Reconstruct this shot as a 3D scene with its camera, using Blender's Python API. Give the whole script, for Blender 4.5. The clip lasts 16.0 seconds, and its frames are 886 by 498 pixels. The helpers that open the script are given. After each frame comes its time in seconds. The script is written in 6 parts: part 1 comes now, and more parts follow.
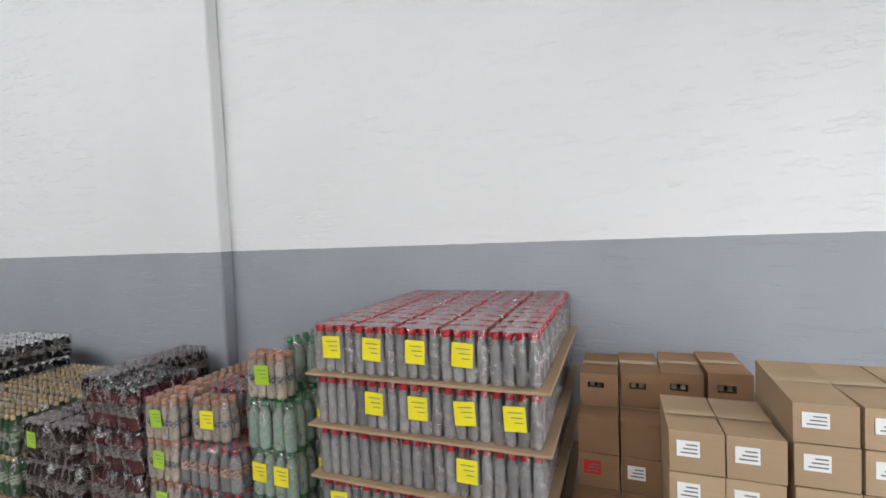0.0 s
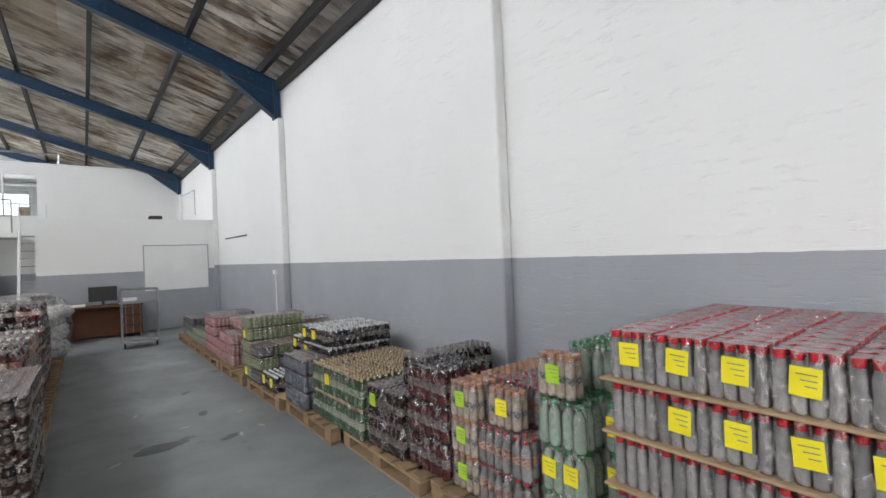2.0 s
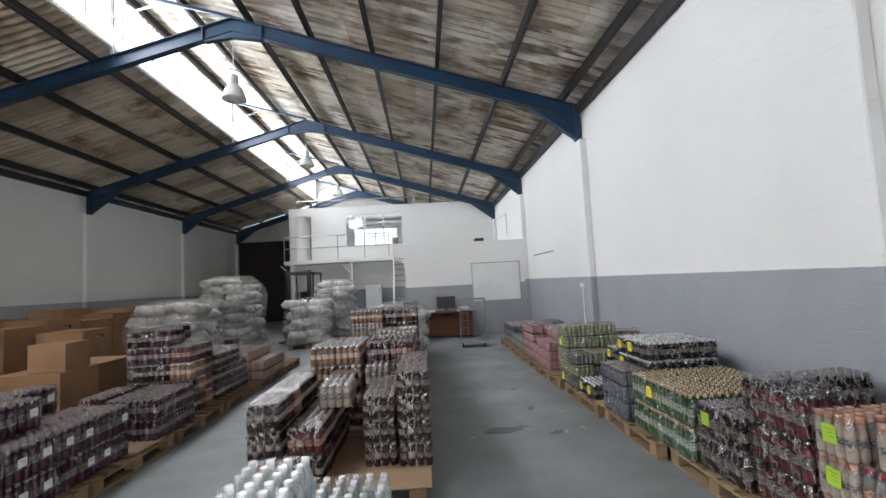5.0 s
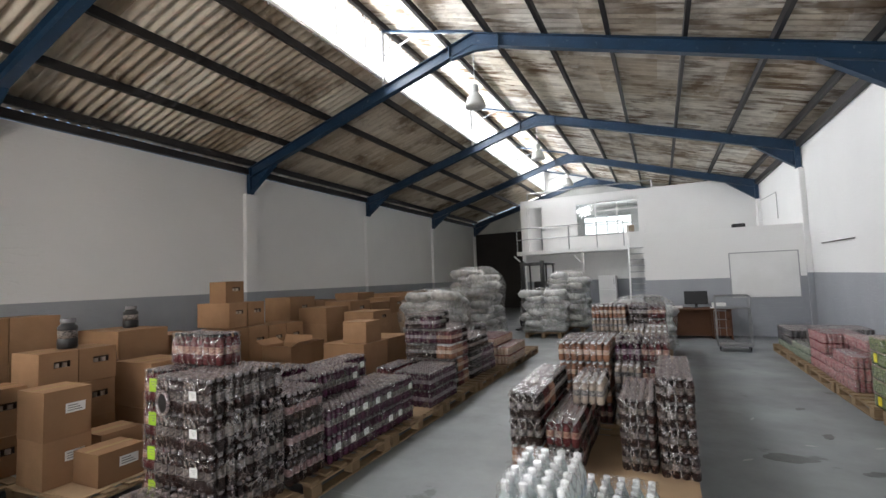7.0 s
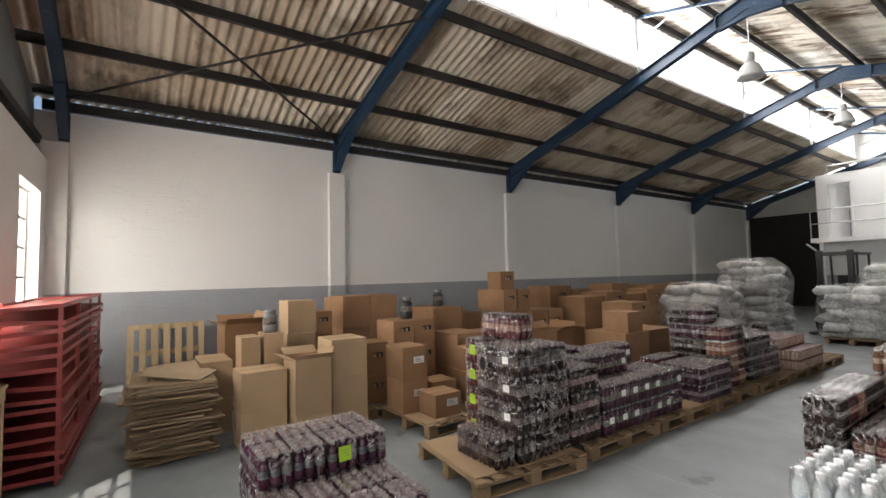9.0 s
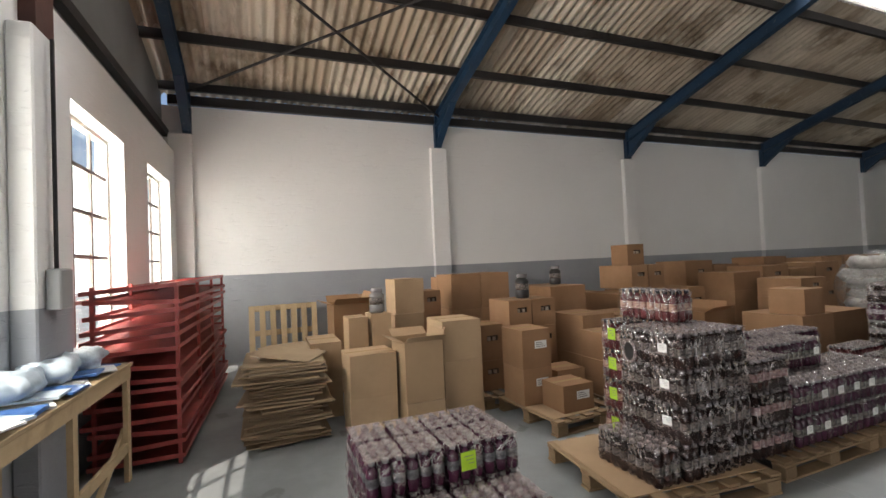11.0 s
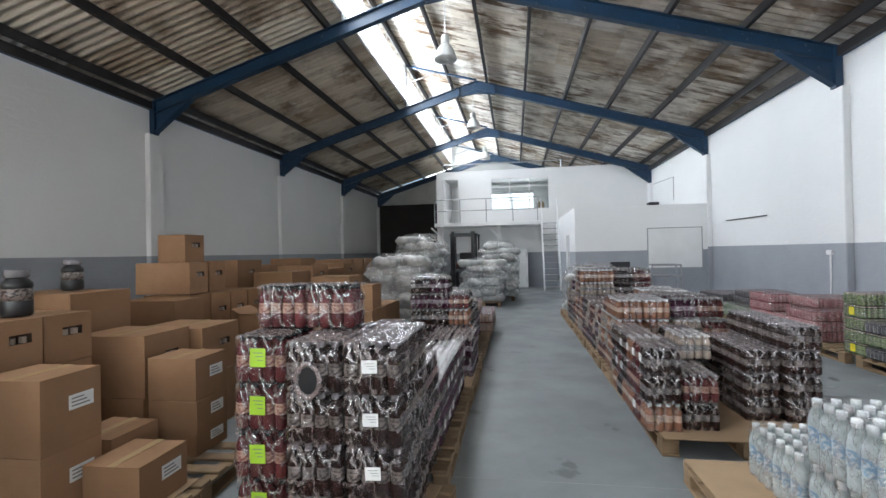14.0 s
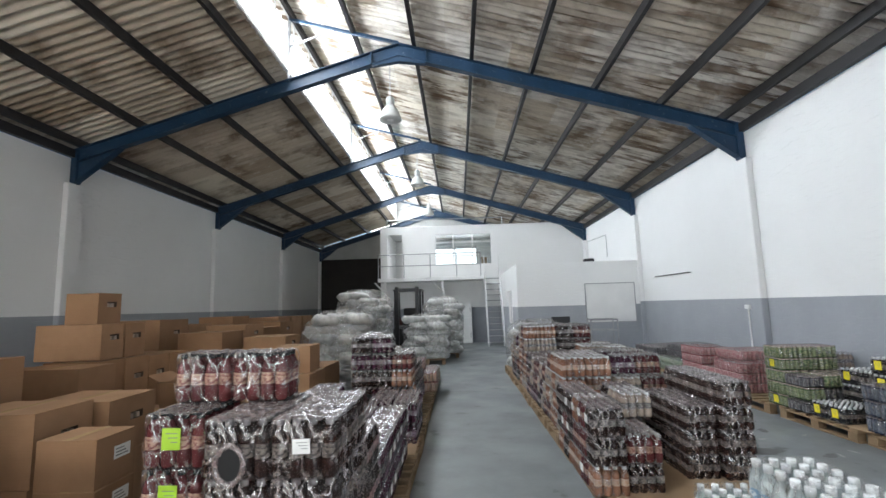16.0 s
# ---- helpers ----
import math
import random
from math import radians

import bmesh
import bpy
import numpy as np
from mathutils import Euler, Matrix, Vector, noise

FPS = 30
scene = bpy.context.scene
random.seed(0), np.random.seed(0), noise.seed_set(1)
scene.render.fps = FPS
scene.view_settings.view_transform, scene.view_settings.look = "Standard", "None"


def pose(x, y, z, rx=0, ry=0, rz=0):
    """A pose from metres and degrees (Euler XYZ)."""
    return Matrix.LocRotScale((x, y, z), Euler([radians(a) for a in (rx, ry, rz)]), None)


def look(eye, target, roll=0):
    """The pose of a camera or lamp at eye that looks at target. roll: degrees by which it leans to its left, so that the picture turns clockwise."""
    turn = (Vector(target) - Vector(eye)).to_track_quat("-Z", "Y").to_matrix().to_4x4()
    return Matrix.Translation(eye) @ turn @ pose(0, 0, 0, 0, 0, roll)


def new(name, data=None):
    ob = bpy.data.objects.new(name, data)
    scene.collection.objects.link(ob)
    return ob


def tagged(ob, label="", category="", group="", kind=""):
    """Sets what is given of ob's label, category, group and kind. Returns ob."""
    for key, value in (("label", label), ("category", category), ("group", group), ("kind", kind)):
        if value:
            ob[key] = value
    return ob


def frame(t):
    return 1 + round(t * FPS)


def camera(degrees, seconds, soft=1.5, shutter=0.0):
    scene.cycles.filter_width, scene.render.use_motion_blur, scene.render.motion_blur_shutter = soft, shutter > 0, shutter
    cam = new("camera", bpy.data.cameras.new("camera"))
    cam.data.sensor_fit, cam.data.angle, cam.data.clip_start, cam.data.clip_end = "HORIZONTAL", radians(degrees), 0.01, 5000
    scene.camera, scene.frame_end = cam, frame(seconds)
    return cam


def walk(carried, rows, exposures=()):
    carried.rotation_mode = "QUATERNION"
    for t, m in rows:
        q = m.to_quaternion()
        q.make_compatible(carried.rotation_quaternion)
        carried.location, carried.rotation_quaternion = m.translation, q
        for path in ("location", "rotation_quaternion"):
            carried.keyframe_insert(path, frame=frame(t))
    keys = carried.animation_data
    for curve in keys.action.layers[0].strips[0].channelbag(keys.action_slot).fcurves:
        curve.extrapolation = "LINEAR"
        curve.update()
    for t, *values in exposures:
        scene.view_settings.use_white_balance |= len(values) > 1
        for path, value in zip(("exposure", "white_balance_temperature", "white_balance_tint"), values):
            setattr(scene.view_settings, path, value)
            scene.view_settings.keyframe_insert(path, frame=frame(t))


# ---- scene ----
cam = camera(88.4, 16.0)
PATH = [
    (0, (10.319, 2.388, 1.67), (12.182, 3.112, 1.587), -2.5),
    (0.5, (10.362, 2.426, 1.631), (12.097, 3.42, 1.578), -2.7),
    (1, (10.287, 2.536, 1.649), (11.903, 3.713, 1.596), -2.1),
    (1.5, (10.218, 2.555, 1.639), (11.658, 3.942, 1.628), -2.0),
    (2, (10.169, 2.526, 1.645), (11.408, 4.096, 1.662), -2.4),
    (2.5, (10.138, 2.474, 1.646), (11.169, 4.187, 1.699), -3.1),
    (3, (10.1, 2.452, 1.636), (10.949, 4.261, 1.72), -3.1),
    (5.3, (9.848, 2.343, 1.634), (9.804, 4.337, 1.781), -2.9),
    (5.5, (9.804, 2.361, 1.627), (9.669, 4.351, 1.779), -2.7),
    (6, (9.672, 2.421, 1.627), (9.309, 4.381, 1.779), -2.6),
    (6.5, (9.602, 2.419, 1.674), (9.008, 4.324, 1.817), -2.4),
    (7, (9.719, 2.199, 1.736), (8.863, 4.002, 1.871), -2.2),
    (7.5, (9.797, 1.997, 1.8), (8.694, 3.661, 1.933), -1.9),
    (8, (9.829, 1.815, 1.805), (8.505, 3.309, 1.938), -1.4),
    (8.5, (9.874, 1.621, 1.802), (8.374, 2.937, 1.926), -1.0),
    (9, (9.927, 1.47, 1.801), (8.288, 2.612, 1.914), -1.2),
    (9.5, (9.928, 1.419, 1.781), (8.186, 2.397, 1.88), -1.5),
    (10, (9.771, 1.515, 1.739), (7.953, 2.346, 1.817), -1.8),
    (10.2, (9.67, 1.562, 1.734), (7.833, 2.348, 1.798), -1.8),
    (12.3, (8.315, 1.864, 1.599), (6.461, 2.612, 1.648), -2.8),
    (12.5, (8.135, 1.921, 1.59), (6.35, 2.822, 1.637), -2.7),
    (13, (7.762, 2.098, 1.564), (6.326, 3.49, 1.599), -1.8),
    (13.5, (7.652, 2.201, 1.566), (6.775, 3.998, 1.601), -2.5),
    (14, (7.541, 2.214, 1.551), (7.23, 4.189, 1.568), -1.2),
    (14.5, (7.587, 2.268, 1.568), (7.478, 4.265, 1.582), -1.7),
    (15, (7.551, 2.352, 1.554), (7.464, 4.349, 1.624), -1.9),
    (15.5, (7.533, 2.325, 1.572), (7.462, 4.317, 1.731), -1.6),
    (16, (7.537, 2.284, 1.594), (7.476, 4.268, 1.842), -1.6),
]
walk(cam, [(t, look(eye, target, roll)) for t, eye, target, roll in PATH],
     [(0, -0.1, 6450, 12), (3, -0.04, 6500, 12), (5.5, -0.08, 6350, 12), (7.5, -0.08, 6650, 13), (9.5, 0.0, 6850, 14), (12.5, 0.02, 6600, 13), (13.5, 0.02, 6150, 11), (14, 0.02, 6050, 10), (16, 0.06, 6150, 9)])


# ---- world, sun, large lights ----
W, BAY, NB = 12.97, 5.45, 5          # inner width between pillars, portal spacing, bays
YF, YE = 0.27, NB * BAY              # inner faces of the front and the end wall
XL, XR = -0.12, W + 0.12             # inner faces of the side walls
MID, SLOPE, EAVE = W / 2, 0.30, 4.93  # ridge, roof slope, top of the rafters at the walls
SKX = 4.2                            # the clerestory's line


def rise(x):
    """Height of the rafters' top edge at x."""
    return EAVE + SLOPE * min(x, W - x)


world = bpy.data.worlds.new("world")
scene.world = world
world.use_nodes = True
wn = world.node_tree.nodes
sky = wn.new("ShaderNodeTexSky")
sky.sky_type = "NISHITA"
sky.sun_disc = False
sky.sun_elevation, sky.sun_rotation = radians(57), radians(141)
world.node_tree.links.new(sky.outputs[0], wn["Background"].inputs[0])
wn["Background"].inputs[1].default_value = 0.15


def sun(strength, elevation, azimuth):
    lamp = bpy.data.lights.new("sun", "SUN")
    lamp.energy, lamp.angle, lamp.color = strength, radians(0.5), (1.0, 0.95, 0.86)
    ob = new("sun", lamp)
    a, e = radians(azimuth), radians(elevation)
    way = Vector((math.sin(a) * math.cos(e), math.cos(a) * math.cos(e), math.sin(e)))
    ob.matrix_world = look(way * 60, (0, 0, 0))
    return ob


def area(name, eye, target, sx, sy, power, color=(1, 1, 1)):
    """Daylight of an opening, as a lamp in it."""
    lamp = bpy.data.lights.new(name, "AREA")
    lamp.shape, lamp.size, lamp.size_y, lamp.energy, lamp.color = "RECTANGLE", sx, sy, power, color
    ob = new(name, lamp)
    ob.matrix_world = look(eye, target)
    return ob


sun(5.0, 57, 141)
area("clerestory_daylight", (SKX + 0.12, YE / 2, 6.95), (SKX + 5.0, YE / 2, 5.6), 26.5, 1.1, 1450, (0.93, 0.97, 1.0))
area("doorway_daylight", (10.5, YF - 0.1, 1.4), (10.5, 6, 1.3), 3.4, 2.4, 40, (0.96, 0.98, 1.0))
for wx, power in ((1.18, 120), (3.7, 225), (6.35, 80)):
    area("window_daylight", (wx, 0.36 - 0.03 * wx - 0.36, 2.15), (wx + 0.2, 6, 1.7), 1.45, 2.2, power, (1.0, 0.95, 0.88))
area("office_window_daylight", (7.7, 25.6, 3.9), (7.7, 22, 3.7), 2.4, 1.3, 60)

# ---- materials ----


class Mat:
    """A node material with a small vocabulary."""

    def __init__(self, name, rough=0.6, metal=0.0, spec=0.5):
        self.m = bpy.data.materials.new(name)
        self.m.use_nodes = True
        self.n, self.l = self.m.node_tree.nodes, self.m.node_tree.links
        self.b = self.n["Principled BSDF"]
        self.b.inputs["Roughness"].default_value = rough
        self.b.inputs["Metallic"].default_value = metal
        self.b.inputs["Specular IOR Level"].default_value = spec
        self.co = self.n.new("ShaderNodeTexCoord").outputs["Object"]

    def world_co(self):
        self.co = self.n.new("ShaderNodeNewGeometry").outputs["Position"]
        return self

    def stretch(self, sx, sy, sz, co=None):
        k = self.n.new("ShaderNodeVectorMath")
        k.operation = "MULTIPLY"
        k.inputs[1].default_value = (sx, sy, sz)
        self.l.new(co or self.co, k.inputs[0])
        return k.outputs[0]

    def noise(self, scale, detail=4, rough=0.55, co=None):
        k = self.n.new("ShaderNodeTexNoise")
        k.inputs["Scale"].default_value, k.inputs["Detail"].default_value = scale, detail
        k.inputs["Roughness"].default_value = rough
        self.l.new(co or self.co, k.inputs["Vector"])
        return k.outputs["Fac"]

    def ramp(self, fac, *stops):
        k = self.n.new("ShaderNodeValToRGB")
        e = k.color_ramp.elements
        while len(e) < len(stops):
            e.new(0.5)
        for s, (p, c) in zip(e, stops):
            s.position = p
            s.color = (*c, 1) if isinstance(c, tuple) else (c, c, c, 1)
        self.l.new(fac, k.inputs[0])
        return k.outputs[0]

    def mix(self, fac, a, b, blend="MIX"):
        k = self.n.new("ShaderNodeMix")
        k.data_type, k.blend_type = "RGBA", blend
        for i, v in ((0, fac), (6, a), (7, b)):
            if isinstance(v, (int, float)):
                k.inputs[i].default_value = v if i == 0 else (v, v, v, 1)
            elif isinstance(v, tuple):
                k.inputs[i].default_value = (*v, 1)
            else:
                self.l.new(v, k.inputs[i])
        return k.outputs[2]

    def math(self, op, a, b=0.5):
        k = self.n.new("ShaderNodeMath")
        k.operation = op
        for i, v in ((0, a), (1, b)):
            if isinstance(v, (int, float)):
                k.inputs[i].default_value = v
            else:
                self.l.new(v, k.inputs[i])
        return k.outputs[0]

    def random(self):
        return self.n.new("ShaderNodeObjectInfo").outputs["Random"]

    def color(self, c):
        if isinstance(c, tuple):
            self.b.inputs["Base Color"].default_value = (*c, 1)
        else:
            self.l.new(c, self.b.inputs["Base Color"])
        return self

    def rough(self, r):
        self.l.new(r, self.b.inputs["Roughness"])
        return self

    def bump(self, height, strength=0.3, distance=0.01):
        k = self.n.new("ShaderNodeBump")
        k.inputs["Strength"].default_value, k.inputs["Distance"].default_value = strength, distance
        self.l.new(height, k.inputs["Height"])
        self.l.new(k.outputs[0], self.b.inputs["Normal"])
        return self


def paint(name, c, rough=0.55, dirt=0.12, scale=1.3, metal=0.0, wear=None):
    """Painted or plain surface with faint grime and fine grain."""
    k = Mat(name, rough, metal)
    g = k.ramp(k.noise(scale, 6), (0.3, 1 - dirt), (0.65, 1.0))
    out = k.mix(1.0, c, g, "MULTIPLY")
    if wear:
        out = k.mix(k.ramp(k.noise(scale * 5, 8, 0.7), (0.6, 0.0), (0.68, 1.0)), out, wear)
    k.color(out)
    return k.bump(k.noise(scale * 45, 3), 0.12, 0.004).m


def wall_paint(name, across, dado=1.6):
    """White paint above a grey dado on old brickwork; the wall runs along axis `across`."""
    k = Mat(name, 0.55, 0, 0.3).world_co()
    sep = k.n.new("ShaderNodeSeparateXYZ")
    k.l.new(k.co, sep.inputs[0])
    com = k.n.new("ShaderNodeCombineXYZ")
    k.l.new(sep.outputs[across], com.inputs[0])
    k.l.new(sep.outputs[2], com.inputs[1])
    warp = k.n.new("ShaderNodeTexNoise")
    warp.inputs["Scale"].default_value = 2.2
    k.l.new(com.outputs[0], warp.inputs["Vector"])
    add = k.n.new("ShaderNodeVectorMath")
    add.operation = "MULTIPLY_ADD"
    add.inputs[1].default_value = (0.16, 0.10, 0.0)
    k.l.new(warp.outputs["Color"], add.inputs[0])
    k.l.new(com.outputs[0], add.inputs[2])
    br = k.n.new("ShaderNodeTexBrick")
    for key, v in (("Scale", 1.0), ("Mortar Size", 0.009), ("Mortar Smooth", 1.0), ("Brick Width", 0.23), ("Row Height", 0.086)):
        br.inputs[key].default_value = v
    k.l.new(add.outputs[0], br.inputs["Vector"])
    joint = br.outputs["Fac"]
    edge = k.math("ADD", sep.outputs[2], k.math("MULTIPLY", k.noise(9, 3), 0.012))
    low = k.math("LESS_THAN", edge, dado + 0.006)
    big = k.ramp(k.noise(0.45, 5), (0.3, 0.93), (0.7, 1.0))
    white = k.mix(1.0, (0.80, 0.80, 0.79), big, "MULTIPLY")
    grey = k.mix(k.noise(1.6, 6), (0.29, 0.305, 0.33), (0.375, 0.39, 0.415))
    scuff = k.ramp(k.noise(5, 7, 0.7), (0.66, 0.0), (0.72, 1.0))
    grey = k.mix(k.math("MULTIPLY", scuff, 0.35), grey, (0.42, 0.43, 0.44))
    k.color(k.mix(low, white, grey))
    patchy = k.ramp(k.noise(0.8, 3), (0.35, 0.15), (0.62, 1.0))
    flake = k.ramp(k.noise(5.5, 5, 0.6, k.stretch(0.8, 0.8, 4.6)), (0.36, 0.0), (0.42, 1.0))
    h = k.math("SUBTRACT", k.math("ADD", k.math("MULTIPLY", k.noise(14, 5), 0.45), k.math("MULTIPLY", flake, 0.38)), k.math("MULTIPLY", k.math("MULTIPLY", joint, patchy), 0.10))
    return k.bump(h, 0.7, 0.011).m


M_WALL_X = wall_paint("painted_brick_side", 1, 1.575)
M_WALL_L = wall_paint("painted_brick_left", 1, 1.61)
M_WALL_Y = wall_paint("painted_brick_end", 0, 1.5)


def concrete():
    k = Mat("worn_painted_concrete", 0.5, 0, 0.45).world_co()
    a = k.mix(k.noise(0.35, 6), (0.18, 0.197, 0.202), (0.26, 0.277, 0.282))
    stain = k.ramp(k.noise(1.3, 8, 0.62), (0.42, 0.0), (0.60, 1.0))
    a = k.mix(k.math("MULTIPLY", stain, 0.45), a, (0.13, 0.137, 0.137))
    blot = k.ramp(k.noise(2.6, 4, 0.5), (0.66, 0.0), (0.70, 1.0))
    a = k.mix(k.math("MULTIPLY", blot, 0.6), a, (0.08, 0.082, 0.08))
    scratch = k.ramp(k.noise(3, 10, 0.75, k.stretch(1, 5, 1)), (0.68, 0.0), (0.74, 1.0))
    a = k.mix(k.math("MULTIPLY", scratch, 0.5), a, (0.36, 0.37, 0.37))
    k.color(a)
    k.rough(k.ramp(k.noise(1.1, 6), (0.3, 0.34), (0.7, 0.62)))
    return k.bump(k.noise(30, 6), 0.15, 0.004).m


M_FLOOR = concrete()
M_STAIN = paint("damp_concrete", (0.085, 0.088, 0.088), 0.4, 0.4, 9)
M_SCRAP = paint("pale_scrap", (0.42, 0.42, 0.41), 0.6, 0.3, 12)


def fibre_cement(name, base, dark, pale, peeled=False):
    """Weathered corrugated roof sheet, stained along its fall; peeled: whitewash gone in streaks along the ribs."""
    k = Mat(name, 0.85, 0, 0.2).world_co()
    sheet = k.n.new("ShaderNodeTexWhiteNoise")
    sheet.noise_dimensions = "2D"
    snap = k.n.new("ShaderNodeVectorMath")
    snap.operation = "SNAP"
    snap.inputs[1].default_value = (1.24, 1.02, 50)
    k.l.new(k.co, snap.inputs[0])
    k.l.new(snap.outputs[0], sheet.inputs["Vector"])
    a = k.mix(sheet.outputs["Value"], base, pale)
    run = k.noise(1.2, 6, 0.6, k.stretch(0.6, 2.2, 0.6))
    a = k.mix(k.ramp(run, (0.50, 0.0), (0.70, 0.55)), a, dark)
    a = k.mix(k.ramp(k.noise(0.9, 7, 0.6), (0.52, 0.0), (0.66, 0.8)), a, dark)
    a = k.mix(k.ramp(k.noise(2.2, 9, 0.7, k.stretch(1, 3, 1)), (0.56, 0.0), (0.68, 0.6)), a, pale)
    if peeled:
        worn = k.ramp(k.noise(0.55, 4, 0.6), (0.40, 0.15), (0.60, 1.0))
        streak = k.ramp(k.noise(1.0, 5, 0.6, k.stretch(0.9, 9.5, 0.9)), (0.47, 0.0), (0.56, 0.9))
        a = k.mix(k.math("MULTIPLY", streak, worn), a, dark)
    k.color(a)
    return k.bump(k.noise(40, 5), 0.3, 0.004).m


M_ROOF = fibre_cement("weathered_fibre_cement", (0.40, 0.325, 0.24), (0.12, 0.08, 0.05), (0.66, 0.60, 0.50))
M_ROOF_PEELED = fibre_cement("peeling_whitewashed_fibre_cement", (0.62, 0.55, 0.44), (0.13, 0.08, 0.045), (0.88, 0.86, 0.80), True)
M_STEEL = paint("blue_painted_steel", (0.012, 0.044, 0.094), 0.46, 0.35, 2.5, wear=(0.09, 0.12, 0.15))
M_PURLIN = paint("dark_purlin_steel", (0.022, 0.020, 0.021), 0.55, 0.3, 3)
M_RUST = paint("red_oxide_steel", (0.10, 0.035, 0.025), 0.6, 0.4, 4)
M_WHITE = paint("white_paint", (0.78, 0.78, 0.77), 0.45, 0.1, 1.5)
M_CREAM = paint("cream_paint", (0.72, 0.69, 0.62), 0.45, 0.12, 1.5)
M_BAR = paint("weathered_window_steel", (0.16, 0.13, 0.11), 0.6, 0.3, 5)
M_GALV = paint("galvanised_steel", (0.42, 0.43, 0.44), 0.38, 0.25, 6, 0.85)
# near-black base colour for the end wall
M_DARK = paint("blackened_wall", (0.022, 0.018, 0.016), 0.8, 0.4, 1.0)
M_CLAD = paint("pale_cladding", (0.55, 0.56, 0.54), 0.6, 0.25, 0.8)
M_GREYBOARD = paint("grey_board", (0.33, 0.34, 0.34), 0.7, 0.2, 1.0)


def glass_mat(name, tint, rough=0.05, gloss=0.12):
    k = Mat(name)
    tr = k.n.new("ShaderNodeBsdfTransparent")
    tr.inputs[0].default_value = (*tint, 1)
    gl = k.n.new("ShaderNodeBsdfGlossy")
    gl.inputs["Roughness"].default_value = rough
    mx = k.n.new("ShaderNodeMixShader")
    mx.inputs[0].default_value = gloss
    k.l.new(tr.outputs[0], mx.inputs[1])
    k.l.new(gl.outputs[0], mx.inputs[2])
    k.l.new(mx.outputs[0], k.n["Material Output"].inputs[0])
    return k.m


M_GLASS = glass_mat("window_glass", (0.92, 0.95, 0.95))

# ---- mesh helpers ----


def bm_box(bm, x0, x1, y0, y1, z0, z1, m=None):
    v = [bm.verts.new(p) for p in ((x0, y0, z0), (x1, y0, z0), (x1, y1, z0), (x0, y1, z0), (x0, y0, z1), (x1, y0, z1), (x1, y1, z1), (x0, y1, z1))]
    if m is not None:
        for k in v:
            k.co = m @ k.co
    for f in ((0, 3, 2, 1), (4, 5, 6, 7), (0, 1, 5, 4), (1, 2, 6, 5), (2, 3, 7, 6), (3, 0, 4, 7)):
        bm.faces.new([v[i] for i in f])
    return v


def bm_prism(bm, poly, axis, a, b):
    """A polygon of (u, v) pushed from a to b along an axis: 'y' takes (x, z), 'x' takes (y, z), 'z' takes (x, y)."""
    put = {"y": lambda u, v, w: (u, w, v), "x": lambda u, v, w: (w, u, v), "z": lambda u, v, w: (u, v, w)}[axis]
    lo = [bm.verts.new(put(u, v, a)) for u, v in poly]
    hi = [bm.verts.new(put(u, v, b)) for u, v in poly]
    bm.faces.new(lo)
    bm.faces.new(hi[::-1])
    n = len(poly)
    for i in range(n):
        bm.faces.new((lo[(i + 1) % n], lo[i], hi[i], hi[(i + 1) % n]))


def bm_rod(bm, p, q, r, n=8):
    p, q = Vector(p), Vector(q)
    m = Matrix.Translation((p + q) / 2) @ (q - p).to_track_quat("Z", "Y").to_matrix().to_4x4()
    bmesh.ops.create_cone(bm, cap_ends=True, segments=n, radius1=r, radius2=r, depth=(q - p).length, matrix=m)


def bm_lathe(bm, profile, n=10, at=(0, 0, 0), mat_of=None):
    """A turned shape from (radius, height) pairs."""
    rings = []
    for r, z in profile:
        rings.append([bm.verts.new((at[0] + r * math.cos(2 * math.pi * i / n), at[1] + r * math.sin(2 * math.pi * i / n), at[2] + z)) for i in range(n)])
    for k, (a, b) in enumerate(zip(rings, rings[1:])):
        for i in range(n):
            f = bm.faces.new((a[i], a[(i + 1) % n], b[(i + 1) % n], b[i]))
            f.smooth = True
            if mat_of:
                f.material_index = mat_of(k)
    f = bm.faces.new(rings[0][::-1])
    f = bm.faces.new(rings[-1])
    if mat_of:
        f.material_index = mat_of(len(rings) - 2)


def mesh_of(name, bm, materials, smooth=False, bevel=0.0):
    if bevel:
        bmesh.ops.bevel(bm, geom=bm.edges[:], offset=bevel, segments=1, affect="EDGES", clamp_overlap=True)
    bmesh.ops.recalc_face_normals(bm, faces=bm.faces[:])
    me = bpy.data.meshes.new(name)
    bm.to_mesh(me)
    bm.free()
    for k in materials if isinstance(materials, (list, tuple)) else [materials]:
        me.materials.append(k)
    if smooth:
        for p in me.polygons:
            p.use_smooth = True
    return me


def part(name, bm, material, parent, label="", bevel=0.0, smooth=False):
    """One mesh object under a thing or a part."""
    ob = new(name, mesh_of(name, bm, material, smooth, bevel))
    ob.parent = parent
    if label:
        tagged(ob, label)
    return ob


def thing(name, label, category, m=None, group="", kind=""):
    ob = new(name)
    ob.empty_display_size = 0.1
    if m is not None:
        ob.matrix_world = m
    return tagged(ob, label, category, group, kind)


def solid(name, bm, material, label="", category="", group="", kind="", bevel=0.0, smooth=False, m=None):
    ob = new(name, mesh_of(name, bm, material, smooth, bevel))
    if m is not None:
        ob.matrix_world = m
    return tagged(ob, label, category, group, kind)


